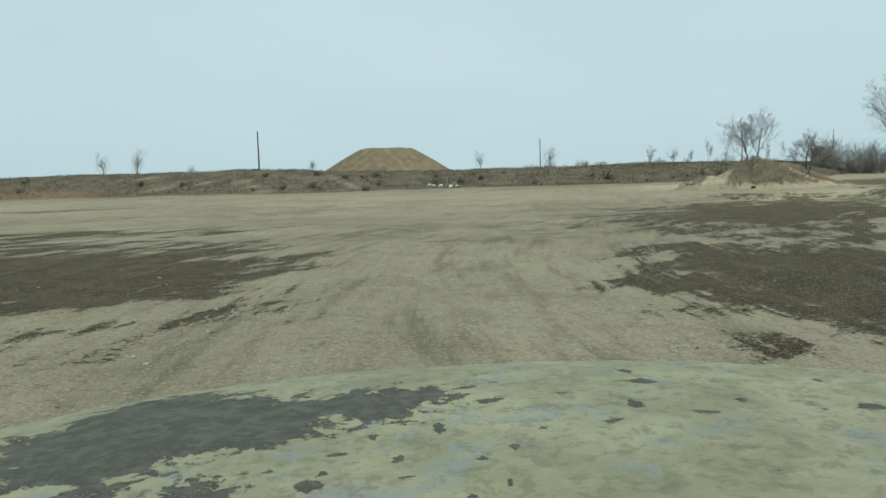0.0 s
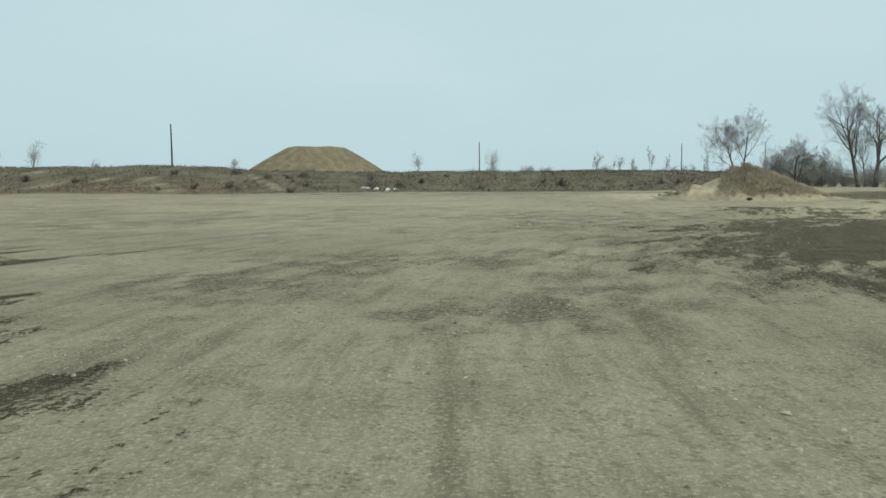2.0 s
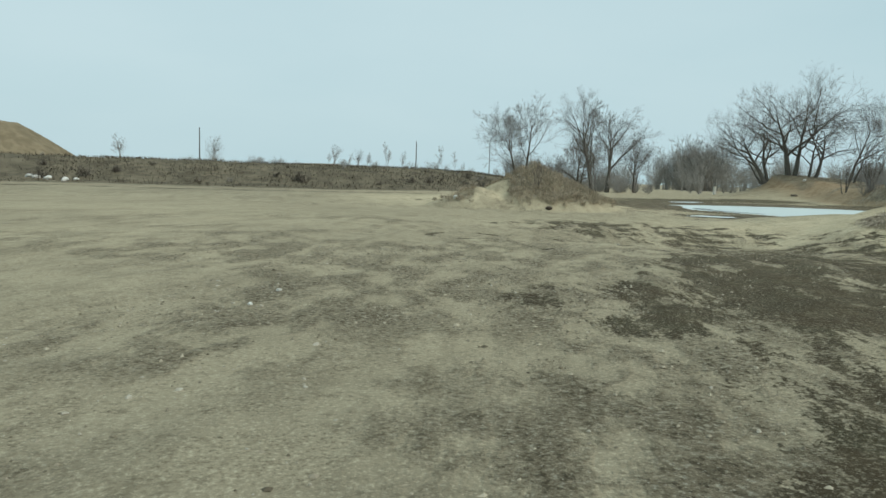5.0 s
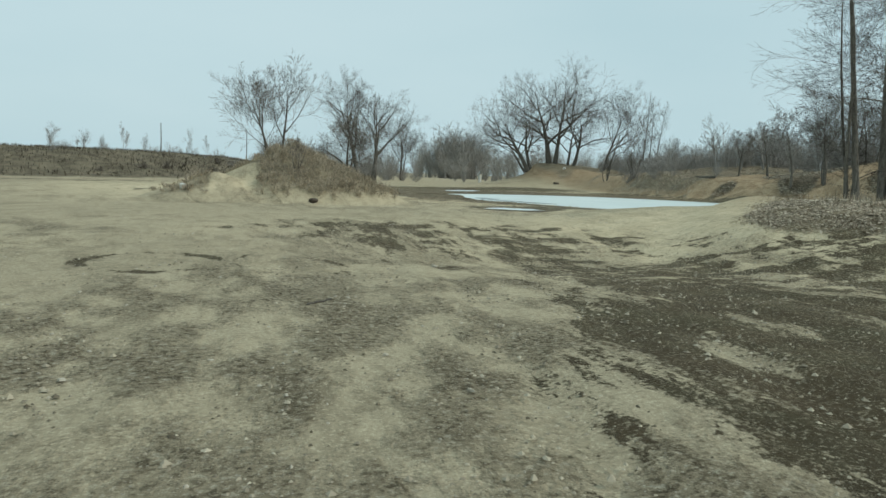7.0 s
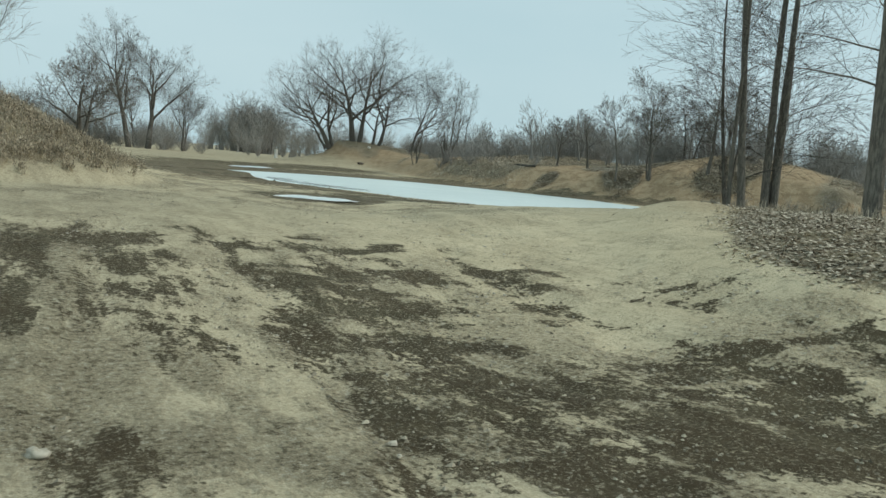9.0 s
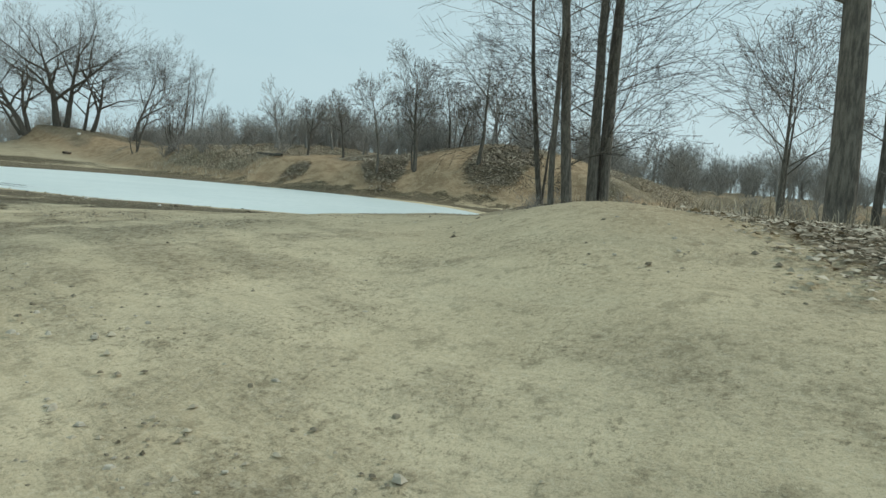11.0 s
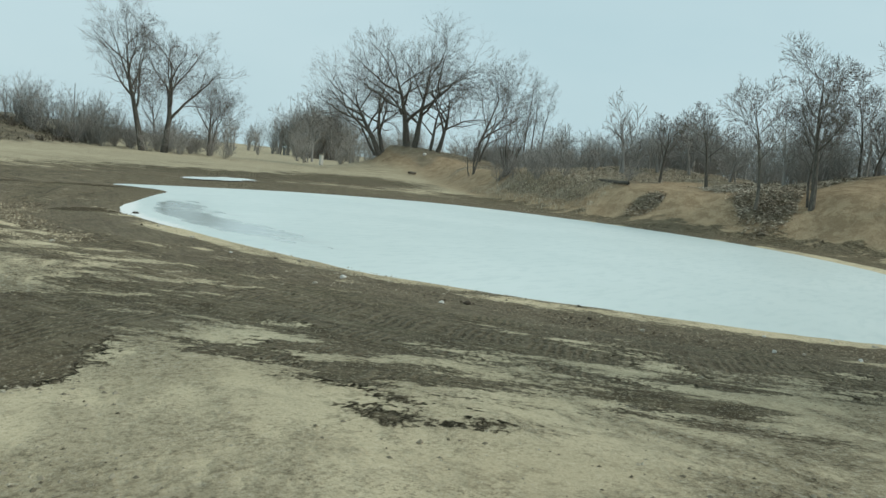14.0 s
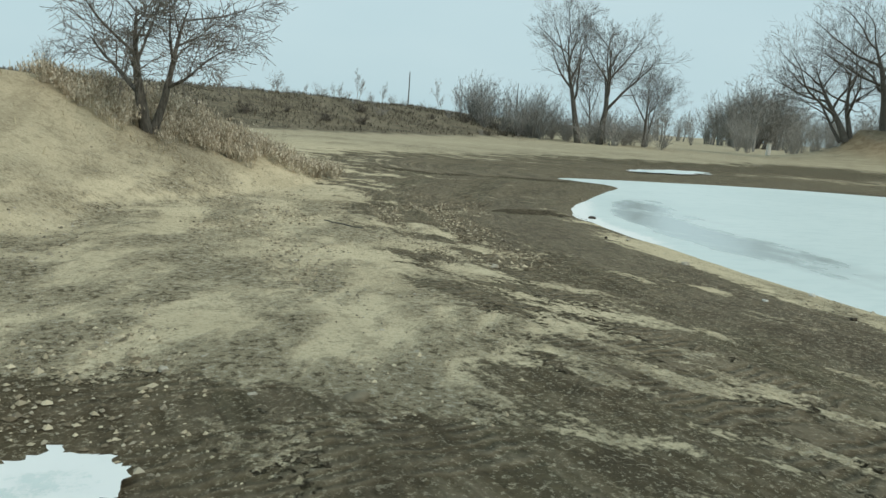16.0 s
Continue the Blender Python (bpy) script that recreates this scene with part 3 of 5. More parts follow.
    crossing = np.clip(1.6 * blob(x, y, 19, 45, 17, 10, 40), 0, 1) * (1 - step(-10, -6, p))
    by_water = step(-11, -6, p)
    pale = np.clip(step(30, 46, y + 0.25 * x) * (0.22 + 0.78 * step(12, 30, x)) * (0.35 + 0.65 * step(98, 80, y)) + 0.35 * (fbm(x, y, 14, 121) - 0.5), 0, 1)
    pale = pale * (1 - 0.6 * blob(x, y, 38.5, 49.5, 6, 4.5, 20)) * (1 - 0.7 * blob(x, y, 24.5, 60.5, 10, 9, 30))
    pale = np.maximum(pale * step(0.9, 0.2, m), 0.75 * mound_ways(x, y) * step(0.2, 0.7, m))
    # stony, broken ground in a few stretches only
    rubble = np.clip(1.2 * blob(x, y, 8.3, 38.6, 5.2, 3.6, 45) + 0.75 * blob(x, y, 13.5, 43.0, 5, 2.2, 45) + 0.8 * blob(x, y, 21.5, 46, 6, 3.2, 65) + 0.6 * blob(x, y, 36.8, 64.5, 3.2, 6, 10) + 0.5 * blob(x, y, 34, 54.5, 3, 2, 0), 0, 1)
    rubble = np.clip(rubble * (0.25 + 1.3 * fbm(x, y, 2.2, 123)) + 0.85 * step(0.36, 0.66, fbm(x, y, 3.0, 125)) * step(0.30, 0.62, fbm(x, y, 13, 126)) + 0.08, 0, 1)
    heath = step(0.2, 1.4, nn + 1.2 * (fbm(x, y, 2.5, 127) - 0.5)) * (1 - bank_ways(x, y)) * step(70, 30, nn)
    red = step(9, 3.5, nn) * step(-1, -12, x) * (0.45 + 0.5 * step(-50, -62, x))
    return heath, red, rubble, np.clip(mud, 0, 1.25), np.clip(litter, 0, 1), np.clip(clay, 0, 1), np.clip(crossing, 0, 1), by_water, pale, u, v, shore_way(x, y), p


def build_ground():
    gx = np.concatenate([axis(-9, 46, 0.22, 4200)[:-1], []])
    low, high = gx[gx < 46.05], np.arange(46.4, 84, 0.4)
    tail = axis(0, 84, 0.4, 4200)
    gx = np.concatenate([low, high, tail[tail > 84.2]])
    gy = axis(6, 76, 0.22, 4200)
    tail = axis(0, 100, 0.4, 4200)
    gy = np.concatenate([gy[gy < 76.05], np.arange(76.4, 100, 0.4), tail[tail > 100.2]])
    X, Y = np.meshgrid(gx, gy)
    fx, fy = X.ravel(), Y.ravel()
    z = land(fx, fy)
    heath, red, rubble, mud, litter, clay, crossing, by_water, pale, u, v, su, sv = ground_masks(fx, fy)
    # ruts and clods, a few centimetres deep
    c, s = math.cos(radians(52)), math.sin(radians(52))
    ruts = fbm(u / 7, v, 0.9, 131, 3) * (1 - crossing) + fbm((fx * c + fy * s) / 6, -fx * s + fy * c, 0.8, 132, 3) * crossing
    ruts = ruts * (1 - by_water) + fbm(su / 7, sv, 0.8, 133, 3) * by_water
    soft = 0.055 + 0.06 * np.minimum(mud, 1)
    near = step(60, 40, np.hypot(fx - 20, fy - 45)) * step(0.3, -0.3, sv)
    for cx, cy, rx, ry, turn in PUDDLES:
        near = near * (1 - blob(fx, fy, cx, cy, rx * 1.4, ry * 1.4, turn))
    z = z - 0.045 * rut_lines(fx, fy) + near * (soft * (ruts - 0.5) * 1.6 + 0.03 * (fbm(fx, fy, 0.8, 134, 3) - 0.5))
    nx, ny = len(gx), len(gy)
    i = np.arange(nx * ny).reshape(ny, nx)
    quads = np.stack([i[:-1, :-1], i[:-1, 1:], i[1:, 1:], i[1:, :-1]], -1).reshape(-1, 4)
    me = bpy.data.meshes.new("ground")
    me.vertices.add(nx * ny)
    me.vertices.foreach_set("co", np.stack([fx, fy, z], 1).ravel())
    me.loops.add(quads.size)
    me.loops.foreach_set("vertex_index", quads.ravel().astype(np.int32))
    me.polygons.add(len(quads))
    me.polygons.foreach_set("loop_start", np.arange(0, quads.size, 4, dtype=np.int32))
    me.polygons.foreach_set("loop_total", np.full(len(quads), 4, dtype=np.int32))
    me.polygons.foreach_set("use_smooth", np.ones(len(quads), dtype=bool))
    me.update(calc_edges=True)
    for name, values in (("mud", mud), ("litter", litter), ("clay", clay), ("crossing", crossing), ("by_water", by_water), ("pale", pale), ("rubble", rubble), ("heath", heath), ("red", red)):
        me.attributes.new(name, 'FLOAT', 'POINT').data.foreach_set("value", values.astype(np.float32))
    for name, a, b in (("lane", u, v), ("shore", su, sv)):
        me.attributes.new(name, 'FLOAT_VECTOR', 'POINT').data.foreach_set("vector", np.stack([a, b, 0 * a], 1).ravel().astype(np.float32))
    me.materials.append(SOIL)
    return tagged(new("ground", me), "tan packed dirt lot with damp muddy patches and tyre tracks", "ground", kind="structure")


build_ground()


def flat_water(name, outline, z, label):
    """A thin sheet of ice, finely cut, thinner towards its western end."""
    xs, ys = [p[0] for p in outline], [p[1] for p in outline]
    cut = 0.4 if max(xs) - min(xs) > 12 else 0.035
    gx, gy = np.arange(min(xs) - 0.5, max(xs) + 0.5, cut), np.arange(min(ys) - 0.5, max(ys) + 0.5, cut)
    X, Y = np.meshgrid(gx, gy)
    if cut < 0.3:
        shake = np.random.default_rng(9)
        X, Y = X + shake.uniform(-0.45, 0.45, X.shape) * cut, Y + shake.uniform(-0.45, 0.45, Y.shape) * cut
    d = inside(outline, X, Y) + (0.25 * (fbm(X, Y, 1.5, 7) - 0.5) if cut > 0.3 else 1.3 * (fbm(X, Y, 0.7, 7, 5) - 0.55))
    nx = len(gx)
    faces, used = [], {}
    for r in range(len(gy) - 1):
        for c in range(nx - 1):
            if d[r:r + 2, c:c + 2].max() > (-0.45 if cut > 0.3 else 0.0):
                faces.append([used.setdefault(k, len(used)) for k in (r * nx + c, r * nx + c + 1, (r + 1) * nx + c + 1, (r + 1) * nx + c)])
    keys = list(used)
    verts = [(X.flat[k], Y.flat[k], z) for k in keys]
    ob = raw(name, verts, faces, ICE, smooth=True)
    thin = [max(0.0, float(0.75 * step(0.3, 0.9, d.flat[k]) * step(4.5, 1.4, d.flat[k]) * step(52, 45, X.flat[k]) * step(61, 69, Y.flat[k]) + 0.12)) for k in keys]
    edge = [float(step(0.42, 0.02, d.flat[k]) * (0.9 if cut < 0.3 else 0.25 + 0.65 * step(47, 44.5, X.flat[k]) * step(66, 69, Y.flat[k]))) for k in keys]
    ob.data.attributes.new("edge", 'FLOAT', 'POINT').data.foreach_set("value", np.array(edge, np.float32))
    ob.data.attributes.new("thin", 'FLOAT', 'POINT').data.foreach_set("value", np.array(thin, np.float32))
    return tagged(ob, label, "water", kind="structure")


flat_water("water", POND, WATER, "frozen shallow pond with milky pale ice")
for cx, cy, rx, ry, turn in PUDDLES:
    c, s = math.cos(radians(turn)), math.sin(radians(turn))
    ring = [(cx + rx * math.cos(a) * c - ry * math.sin(a) * s, cy + rx * math.cos(a) * s + ry * math.sin(a) * c) for a in np.linspace(0, 2 * math.pi, 24, endpoint=False)]
    flat_water("water", ring, ground_at(cx, cy) + 0.092, "small frozen puddle with white crusted ice")

# ---- trees ----
class Tubes:
    def __init__(self):
        self.verts, self.faces = [], []

    def add(self, points, radii, sides):
        if sides == 2:
            return self.strip(points, radii)
        base, up = len(self.verts), Vector((0.31, 0.2, 0.93))
        for k, p in enumerate(points):
            way = (points[min(k + 1, len(points) - 1)] - points[max(k - 1, 0)]).normalized()
            a = way.cross(up if abs(way.dot(up)) < 0.95 else Vector((1, 0, 0))).normalized()
            b = way.cross(a)
            for j in range(sides):
                t = 2 * math.pi * j / sides
                self.verts.append(tuple(p + (a * math.cos(t) + b * math.sin(t)) * radii[k]))
        for k in range(len(points) - 1):
            for j in range(sides):
                q, r = base + k * sides + j, base + k * sides + (j + 1) % sides
                self.faces.append((q, r, r + sides, q + sides))

    def strip(self, points, radii):
        """The thinnest twigs: a narrow blade of wood."""
        base, way = len(self.verts), (points[-1] - points[0]).normalized()
        a = way.orthogonal().normalized()
        a.rotate(Matrix.Rotation(base * 2.4, 3, way))
        for p, r in zip(points, radii):
            self.verts += [tuple(p - a * r * 1.3), tuple(p + a * r * 1.3)]
        self.faces += [(base + 2 * k, base + 2 * k + 1, base + 2 * k + 3, base + 2 * k + 2) for k in range(len(points) - 1)]

    def mesh(self, name, material, parent):
        return raw(name, self.verts, self.faces, material, parent)


def grow(rng, wood, twigs, start, way, length, radius, level, spec):
    """One limb and all that grows from it."""
    n = spec["cuts"][level]
    points, radii, p, d = [start.copy()], [radius], start.copy(), way.normalized()
    for k in range(n):
        lift = spec["lift"][level]
        d = (d + Vector((rng.gauss(0, 1), rng.gauss(0, 1), rng.gauss(0, 0.8))) * spec["bend"][level] + Vector((0, 0, lift))).normalized()
        p = p + d * (length / n)
        points.append(p.copy())
        radii.append(radius * (1 - (k + 1) / n * spec["taper"][level]))
    (wood if level < spec["wood"] else twigs).add(points, [max(r, spec["least"]) for r in radii], spec["sides"][level])
    if level + 1 >= len(spec["cuts"]):
        return
    kids = spec["kids"][level]
    turn = rng.uniform(0, 6.28)
    for k in range(kids):
        t = spec["from"][level] + (1 - spec["from"][level]) * ((k + rng.uniform(0.2, 0.8)) / kids)
        f = t * n
        i = min(int(f), n - 1)
        at = points[i].lerp(points[i + 1], f - i)
        along_way = (points[i + 1] - points[i]).normalized()
        turn += 2.4 + rng.gauss(0, 0.35)
        side = along_way.orthogonal().normalized()
        side.rotate(Matrix.Rotation(turn, 3, along_way))
        angle = radians(spec["angle"][level] * rng.uniform(0.75, 1.2))
        new_way = along_way * math.cos(angle) + side * math.sin(angle)
        size = length * spec["ratio"][level] * (1.15 - 0.55 * t) * rng.uniform(0.75, 1.2)
        r = radii[i] * spec["thin"][level] * rng.uniform(0.8, 1.1)
        grow(rng, wood, twigs, at, new_way, size, r, level + 1, spec)


BROAD = dict(cuts=(7, 7, 6, 4, 2), sides=(9, 6, 4, 3, 2), kids=(8, 8, 7, 5), bend=(0.06, 0.09, 0.12, 0.15, 0.16), lift=(0.05, 0.06, 0.05, 0.04, 0.03), taper=(0.9, 0.88, 0.88, 0.85, 0.7),
             angle=(40, 40, 38, 27), ratio=(0.80, 0.55, 0.58, 0.85), thin=(0.55, 0.45, 0.42, 0.5), wood=2, least=0.0045)
BROAD["from"] = (0.30, 0.16, 0.08, 0.05)
GRAND = dict(BROAD, cuts=(8, 9, 7, 5, 2), least=0.006, wood=3, kids=(8, 8, 6, 4), ratio=(0.98, 0.62, 0.54, 0.78), angle=(50, 46, 40, 29), thin=(0.66, 0.52, 0.44, 0.5), bend=(0.08, 0.15, 0.19, 0.18, 0.17), lift=(0.045, 0.015, 0.02, 0.02, 0.02))
GRAND["from"] = (0.28, 0.20, 0.15, 0.08)
# slender riverside trees: long thin boughs that arch outwards along the whole stem
ARCHED = dict(BROAD, cuts=(12, 9, 7, 4), sides=(12, 6, 3, 2), kids=(28, 9, 7), bend=(0.028, 0.055, 0.075, 0.09), lift=(0.012, -0.04, -0.015, 0.012), taper=(0.72, 0.9, 0.88, 0.8),
              angle=(58, 33, 30), ratio=(0.24, 0.50, 0.55), thin=(0.15, 0.5, 0.55), wood=2, least=0.003)
ARCHED["from"] = (0.08, 0.15, 0.12)
# trees on the bank: a clear lower trunk and a rounded open crown
ROUND = dict(BROAD, cuts=(7, 6, 5, 3, 2), kids=(9, 7, 6, 4), angle=(46, 42, 38, 28), ratio=(0.50, 0.55, 0.58, 0.85), thin=(0.5, 0.46, 0.45, 0.5), least=0.005, wood=2)
ROUND["from"] = (0.36, 0.2, 0.12, 0.08)
TALL = dict(BROAD, kids=(17, 7, 6, 5), angle=(36, 38, 40, 38), ratio=(0.30, 0.5, 0.52, 0.6), lift=(0.02, 0.05, 0.04, 0.03, 0.02), thin=(0.34, 0.42, 0.42, 0.5), least=0.005, taper=(0.85, 0.85, 0.85, 0.85, 0.8), bend=(0.035, 0.08, 0.12, 0.15, 0.18))
TALL["from"] = (0.20, 0.15, 0.15, 0.1)
TALL["cuts"] = (10, 5, 4, 3, 2)
SMALL = dict(BROAD, kids=(8, 8, 8), cuts=(5, 5, 4, 3), sides=(6, 4, 3, 2), wood=1, least=0.006, angle=(36, 38, 40), ratio=(0.95, 0.5, 0.55), thin=(0.5, 0.5, 0.55), bend=(0.07, 0.1, 0.14, 0.18), lift=(0.06, 0.07, 0.05, 0.04))
SMALL["from"] = (0.25, 0.2, 0.15)
FAR = dict(SMALL, kids=(8, 6, 4), cuts=(4, 2, 1, 1), sides=(4, 3, 2, 2), least=0.008, ratio=(0.75, 0.55, 0.6), angle=(34, 38, 40), bend=(0.08, 0.14, 0.18, 0.2))
FAR["from"] = (0.22, 0.15, 0.1)
BRUSH = dict(SMALL, cuts=(2, 1, 1), kids=(7, 6), sides=(3, 3, 2), bend=(0.12, 0.18, 0.2), lift=(0.05, 0.04, 0.03), taper=(0.75, 0.8, 0.7), angle=(32, 38), ratio=(0.55, 0.55), thin=(0.6, 0.6), wood=1, least=0.0045)
BRUSH["from"] = (0.15, 0.15)


THICK = dict(BRUSH, cuts=(3, 2, 1), kids=(7, 5), sides=(3, 2, 2), bend=(0.09, 0.16, 0.2), least=0.0065, angle=(28, 36), ratio=(0.42, 0.55), lift=(0.04, 0.05, 0.03))
THICK["from"] = (0.12, 0.1)


def tree(name, label, seed, place, stems, spec, bark=None, group="", sink=0.15, category="tree", twig=None, kind=""):
    """stems: rows of (dx, dy, lean x, lean y, length of the first limb, its radius)."""
    rng = random.Random(seed)
    wood, twigs = Tubes(), Tubes()
    for dx, dy, lx, ly, length, radius in stems:
        grow(rng, wood, twigs, Vector((dx, dy, -sink)), Vector((lx, ly, 1)), length, radius, 0, spec)
    top = new(name)
    top.matrix_world = pose(place[0], place[1], ground_at(*place) if len(place) < 3 else place[2])
    wood.mesh("trunk", bark or BARK, top)
    twigs.mesh("crown", twig or TWIG, top)
    return tagged(top, label, category, group, kind)


# the tall clump on the knoll beyond the pond
KNOLL = "old trees on the knoll"
tree("cottonwood_tree", "bare spreading cottonwood with two thick dark trunks", 11, (110.3, 117.6), [(0, 0, -0.04, 0.10, 10.5, 0.52), (0.8, -0.7, 0.07, -0.16, 10.8, 0.42)], GRAND, group=KNOLL)
tree("cottonwood_tree", "bare cottonwood spreading low over the knoll's side", 12, (107.6, 120.0), [(0, 0, -0.13, 0.36, 9.4, 0.42), (0.6, -0.2, -0.03, 0.10, 9.4, 0.34), (-0.3, 0.5, -0.26, 0.72, 7.2, 0.22)], GRAND, group=KNOLL)
tree("willow_tree", "bare willow with crooked limbs leaning aside", 13, (113.0, 114.4), [(0, 0, 0.16, -0.44, 8.2, 0.34), (-0.5, 0.9, 0.07, -0.20, 7.4, 0.26)], GRAND, group=KNOLL)
tree("willow_tree", "slender bare willow leaning away from the knoll", 14, (114.4, 109.2), [(0, 0, 0.10, -0.28, 9.0, 0.25), (0.4, -0.6, 0.12, -0.36, 7.4, 0.18)], dict(GRAND, kids=(7, 7, 6, 5), angle=(34, 38, 38, 27)), group=KNOLL)
tree("tree", "tall thin bare sapling clump behind the bank", 41, (123, 107), [(0, 0, 0.02, 0, 12, 0.12), (1.0, -0.6, 0.06, 0, 11.5, 0.11), (1.8, -1.4, 0.1, -0.05, 11, 0.10)], dict(TALL, kids=(13, 5, 4, 3), angle=(22, 30, 40, 40)), group=KNOLL)
# the pair by the embankment's end
tree("cottonwood_tree", "tall bare cottonwood with two dark trunks", 15, (82.6, 131.1), [(0, 0, 0.12, 0.02, 10.6, 0.44), (-2.0, 1.3, -0.18, 0.08, 12.2, 0.40)], dict(GRAND, kids=(10, 8, 7, 5), ratio=(0.70, 0.58, 0.54, 0.8), angle=(38, 40, 38, 27), bend=(0.05, 0.13, 0.17, 0.17, 0.16), **{"from": (0.36, 0.20, 0.15, 0.08)}), group="tall pair")
tree("tree", "slim bare tree beside the tall pair", 16, (90, 133), [(0, 0, 0.05, 0, 7.2, 0.22), (0.6, 0.4, 0.2, 0.05, 6.2, 0.16)], BROAD, group="tall pair")
tree("tree", "slim bare tree beside the tall pair", 17, (87, 140), [(0, 0, -0.05, 0, 7.0, 0.18)], BROAD, group="tall pair")
# mound
tree("tree", "small bare tree with twin stems on the mound", 18, (29.6, 72.0), [(0, 0, 0.08, -0.05, 3.9, 0.10), (-0.35, 0.2, -0.06, 0.04, 3.8, 0.085), (-0.5, 0.35, -0.22, 0.14, 2.9, 0.055)], dict(BROAD, kids=(7, 7, 6, 4), least=0.0035))
tree("tree", "bare forked tree at the mound's end", 19, (35.25, 73.6), [(0, 0, -0.12, 0.0, 2.6, 0.14), (0.05, 0.05, 0.34, 0.1, 2.9, 0.10)], dict(BROAD, least=0.004, angle=(52, 44, 42, 40), lift=(0.05, -0.01, 0.01, 0.02, 0.02), kids=(7, 8, 7, 5)))
tree("sapling", "thin forked bare sapling on the mound's flank", 20, (26.3, 65.2), [(0, 0, 0.25, -0.2, 1.1, 0.035), (0, 0, -0.3, 0.2, 1.0, 0.03), (0.05, 0, 0.05, -0.05, 1.2, 0.03)], dict(SMALL, kids=(4, 4, 4), least=0.004), category="sapling")
# trunks right of the berm
CLUMP = "tall clump by the berm"
tree("tree", "tall bare tree with two dark stems from one foot", 21, (44.3, 47.75), [(0, 0, -0.025, 0.07, 14, 0.15), (-0.16, 0.42, -0.025, 0.075, 12.5, 0.085)], ARCHED, BARK_PALE, group=CLUMP, twig=DARK_TWIG)
tree("tree", "tall forked bare tree with thick dark stems", 22, (45.4, 47.15), [(0, 0, -0.015, 0.045, 14.5, 0.155), (0.12, -0.32, 0.01, -0.015, 15, 0.145), (0.2, -0.1, 0.03, -0.06, 11, 0.06)], ARCHED, BARK_PALE, group=CLUMP, twig=DARK_TWIG)
tree("tree", "thin leaning bare tree with long arching boughs", 23, (45.8, 48.57), [(0, 0, -0.07, 0.20, 9.5, 0.085), (0.1, 0.0, 0.03, -0.05, 4.5, 0.04)], dict(ARCHED, lift=(0.004, -0.04, -0.015, 0.012), ratio=(0.23, 0.50, 0.55)), group=CLUMP, twig=DARK_TWIG)
tree("tree", "large bare tree with one straight grey trunk", 24, (36.1, 43.5), [(0, 0, -0.03, 0.065, 15, 0.22)], dict(ARCHED, bend=(0.014, 0.055, 0.075, 0.09), **{"from": (0.20, 0.15, 0.12)}), BARK_PALE, group=CLUMP, twig=DARK_TWIG)
tree("tree", "slim bare tree leaning beside the straight trunk", 25, (38.3, 42.3), [(0, 0, 0.08, -0.08, 10, 0.08)], ARCHED, group=CLUMP, twig=DARK_TWIG)
tree("tree", "bare leaning tree among litter", 26, (35.0, 36.0), [(0, 0, 0.1, 0.08, 11, 0.13)], ARCHED, BARK_PALE, group=CLUMP, twig=DARK_TWIG)
tree("tree", "bare tree behind the tall clump", 42, (56.0, 40.0), [(0, 0, 0.05, 0.0, 8, 0.13), (0.5, -0.3, 0.12, 0.0, 7, 0.10)], ROUND, group=CLUMP)
# bank trees
BANK = "trees on the far bank"
tree("tree", "slender bare tree on the bank", 27, (72.6, 61.8), [(0, 0, 0.0, 0.02, 5.6, 0.10)], dict(ROUND, kids=(9, 7, 5, 4)), BARK_PALE, group=BANK)
tree("tree", "dense dark bare tree on the bank", 28, (73.0, 59.3), [(0, 0, 0.0, 0.0, 6.7, 0.16), (0.2, 0.2, 0.10, 0.10, 4.8, 0.08)], dict(ROUND, kids=(11, 8, 6, 4)), group=BANK)
tree("tree", "open bare tree beside the dirt ramp", 29, (73.0, 55.0), [(0, 0, 0.04, -0.06, 6.6, 0.15)], dict(ROUND, kids=(7, 7, 5, 4), ratio=(0.50, 0.55, 0.58, 0.85), angle=(40, 40, 38, 28)), group=BANK)
tree("tree", "slim bare tree behind the bank's ramp", 44, (80.5, 58.6), [(0, 0, 0.0, 0.0, 4.6, 0.10), (0.5, -0.6, 0.1, -0.1, 3.9, 0.08)], ROUND, group=BANK)
tree("tree", "bare tree on the leaf-covered bank", 45, (79.0, 66.5), [(0, 0, 0.0, 0.05, 4.2, 0.12)], ROUND, group=BANK)
tree("tree", "bare tree on the leaf-covered bank", 46, (81.5, 70.5), [(0, 0, 0.08, 0.0, 3.9, 0.11)], ROUND, group=BANK)
SHOOTS = [(0, 0, 0.0, 0.0, 2.6, 0.30), (0.25, 0.2, 0.06, 0.0, 1.9, 0.2)] + [(0.14 * math.cos(k * 2.4), 0.14 * math.sin(k * 2.4), 0.32 * math.cos(k * 2.4), 0.32 * math.sin(k * 2.4), 4.4 + 0.35 * (k % 4), 0.06) for k in range(9)]
SPRIGS = dict(SMALL, kids=(6, 5, 4), ratio=(0.34, 0.5, 0.55), thin=(0.32, 0.5, 0.55), angle=(24, 32, 36), least=0.008, cuts=(6, 4, 3, 2))
tree("tree", "broken dark tree with many thin shoots", 30, (83.4, 83.9), SHOOTS, SPRIGS, group=BANK)
tree("tree", "thin crooked bare tree on the bank", 31, (91.5, 92.9), [(0, 0, 0.22, -0.1, 4.4, 0.13), (0.3, 0.1, -0.12, 0.1, 3.6, 0.10), (-0.2, 0.3, -0.1, 0.35, 3.0, 0.07)], dict(SPRIGS, ratio=(0.45, 0.5, 0.55), angle=(34, 36, 36)), group=BANK)

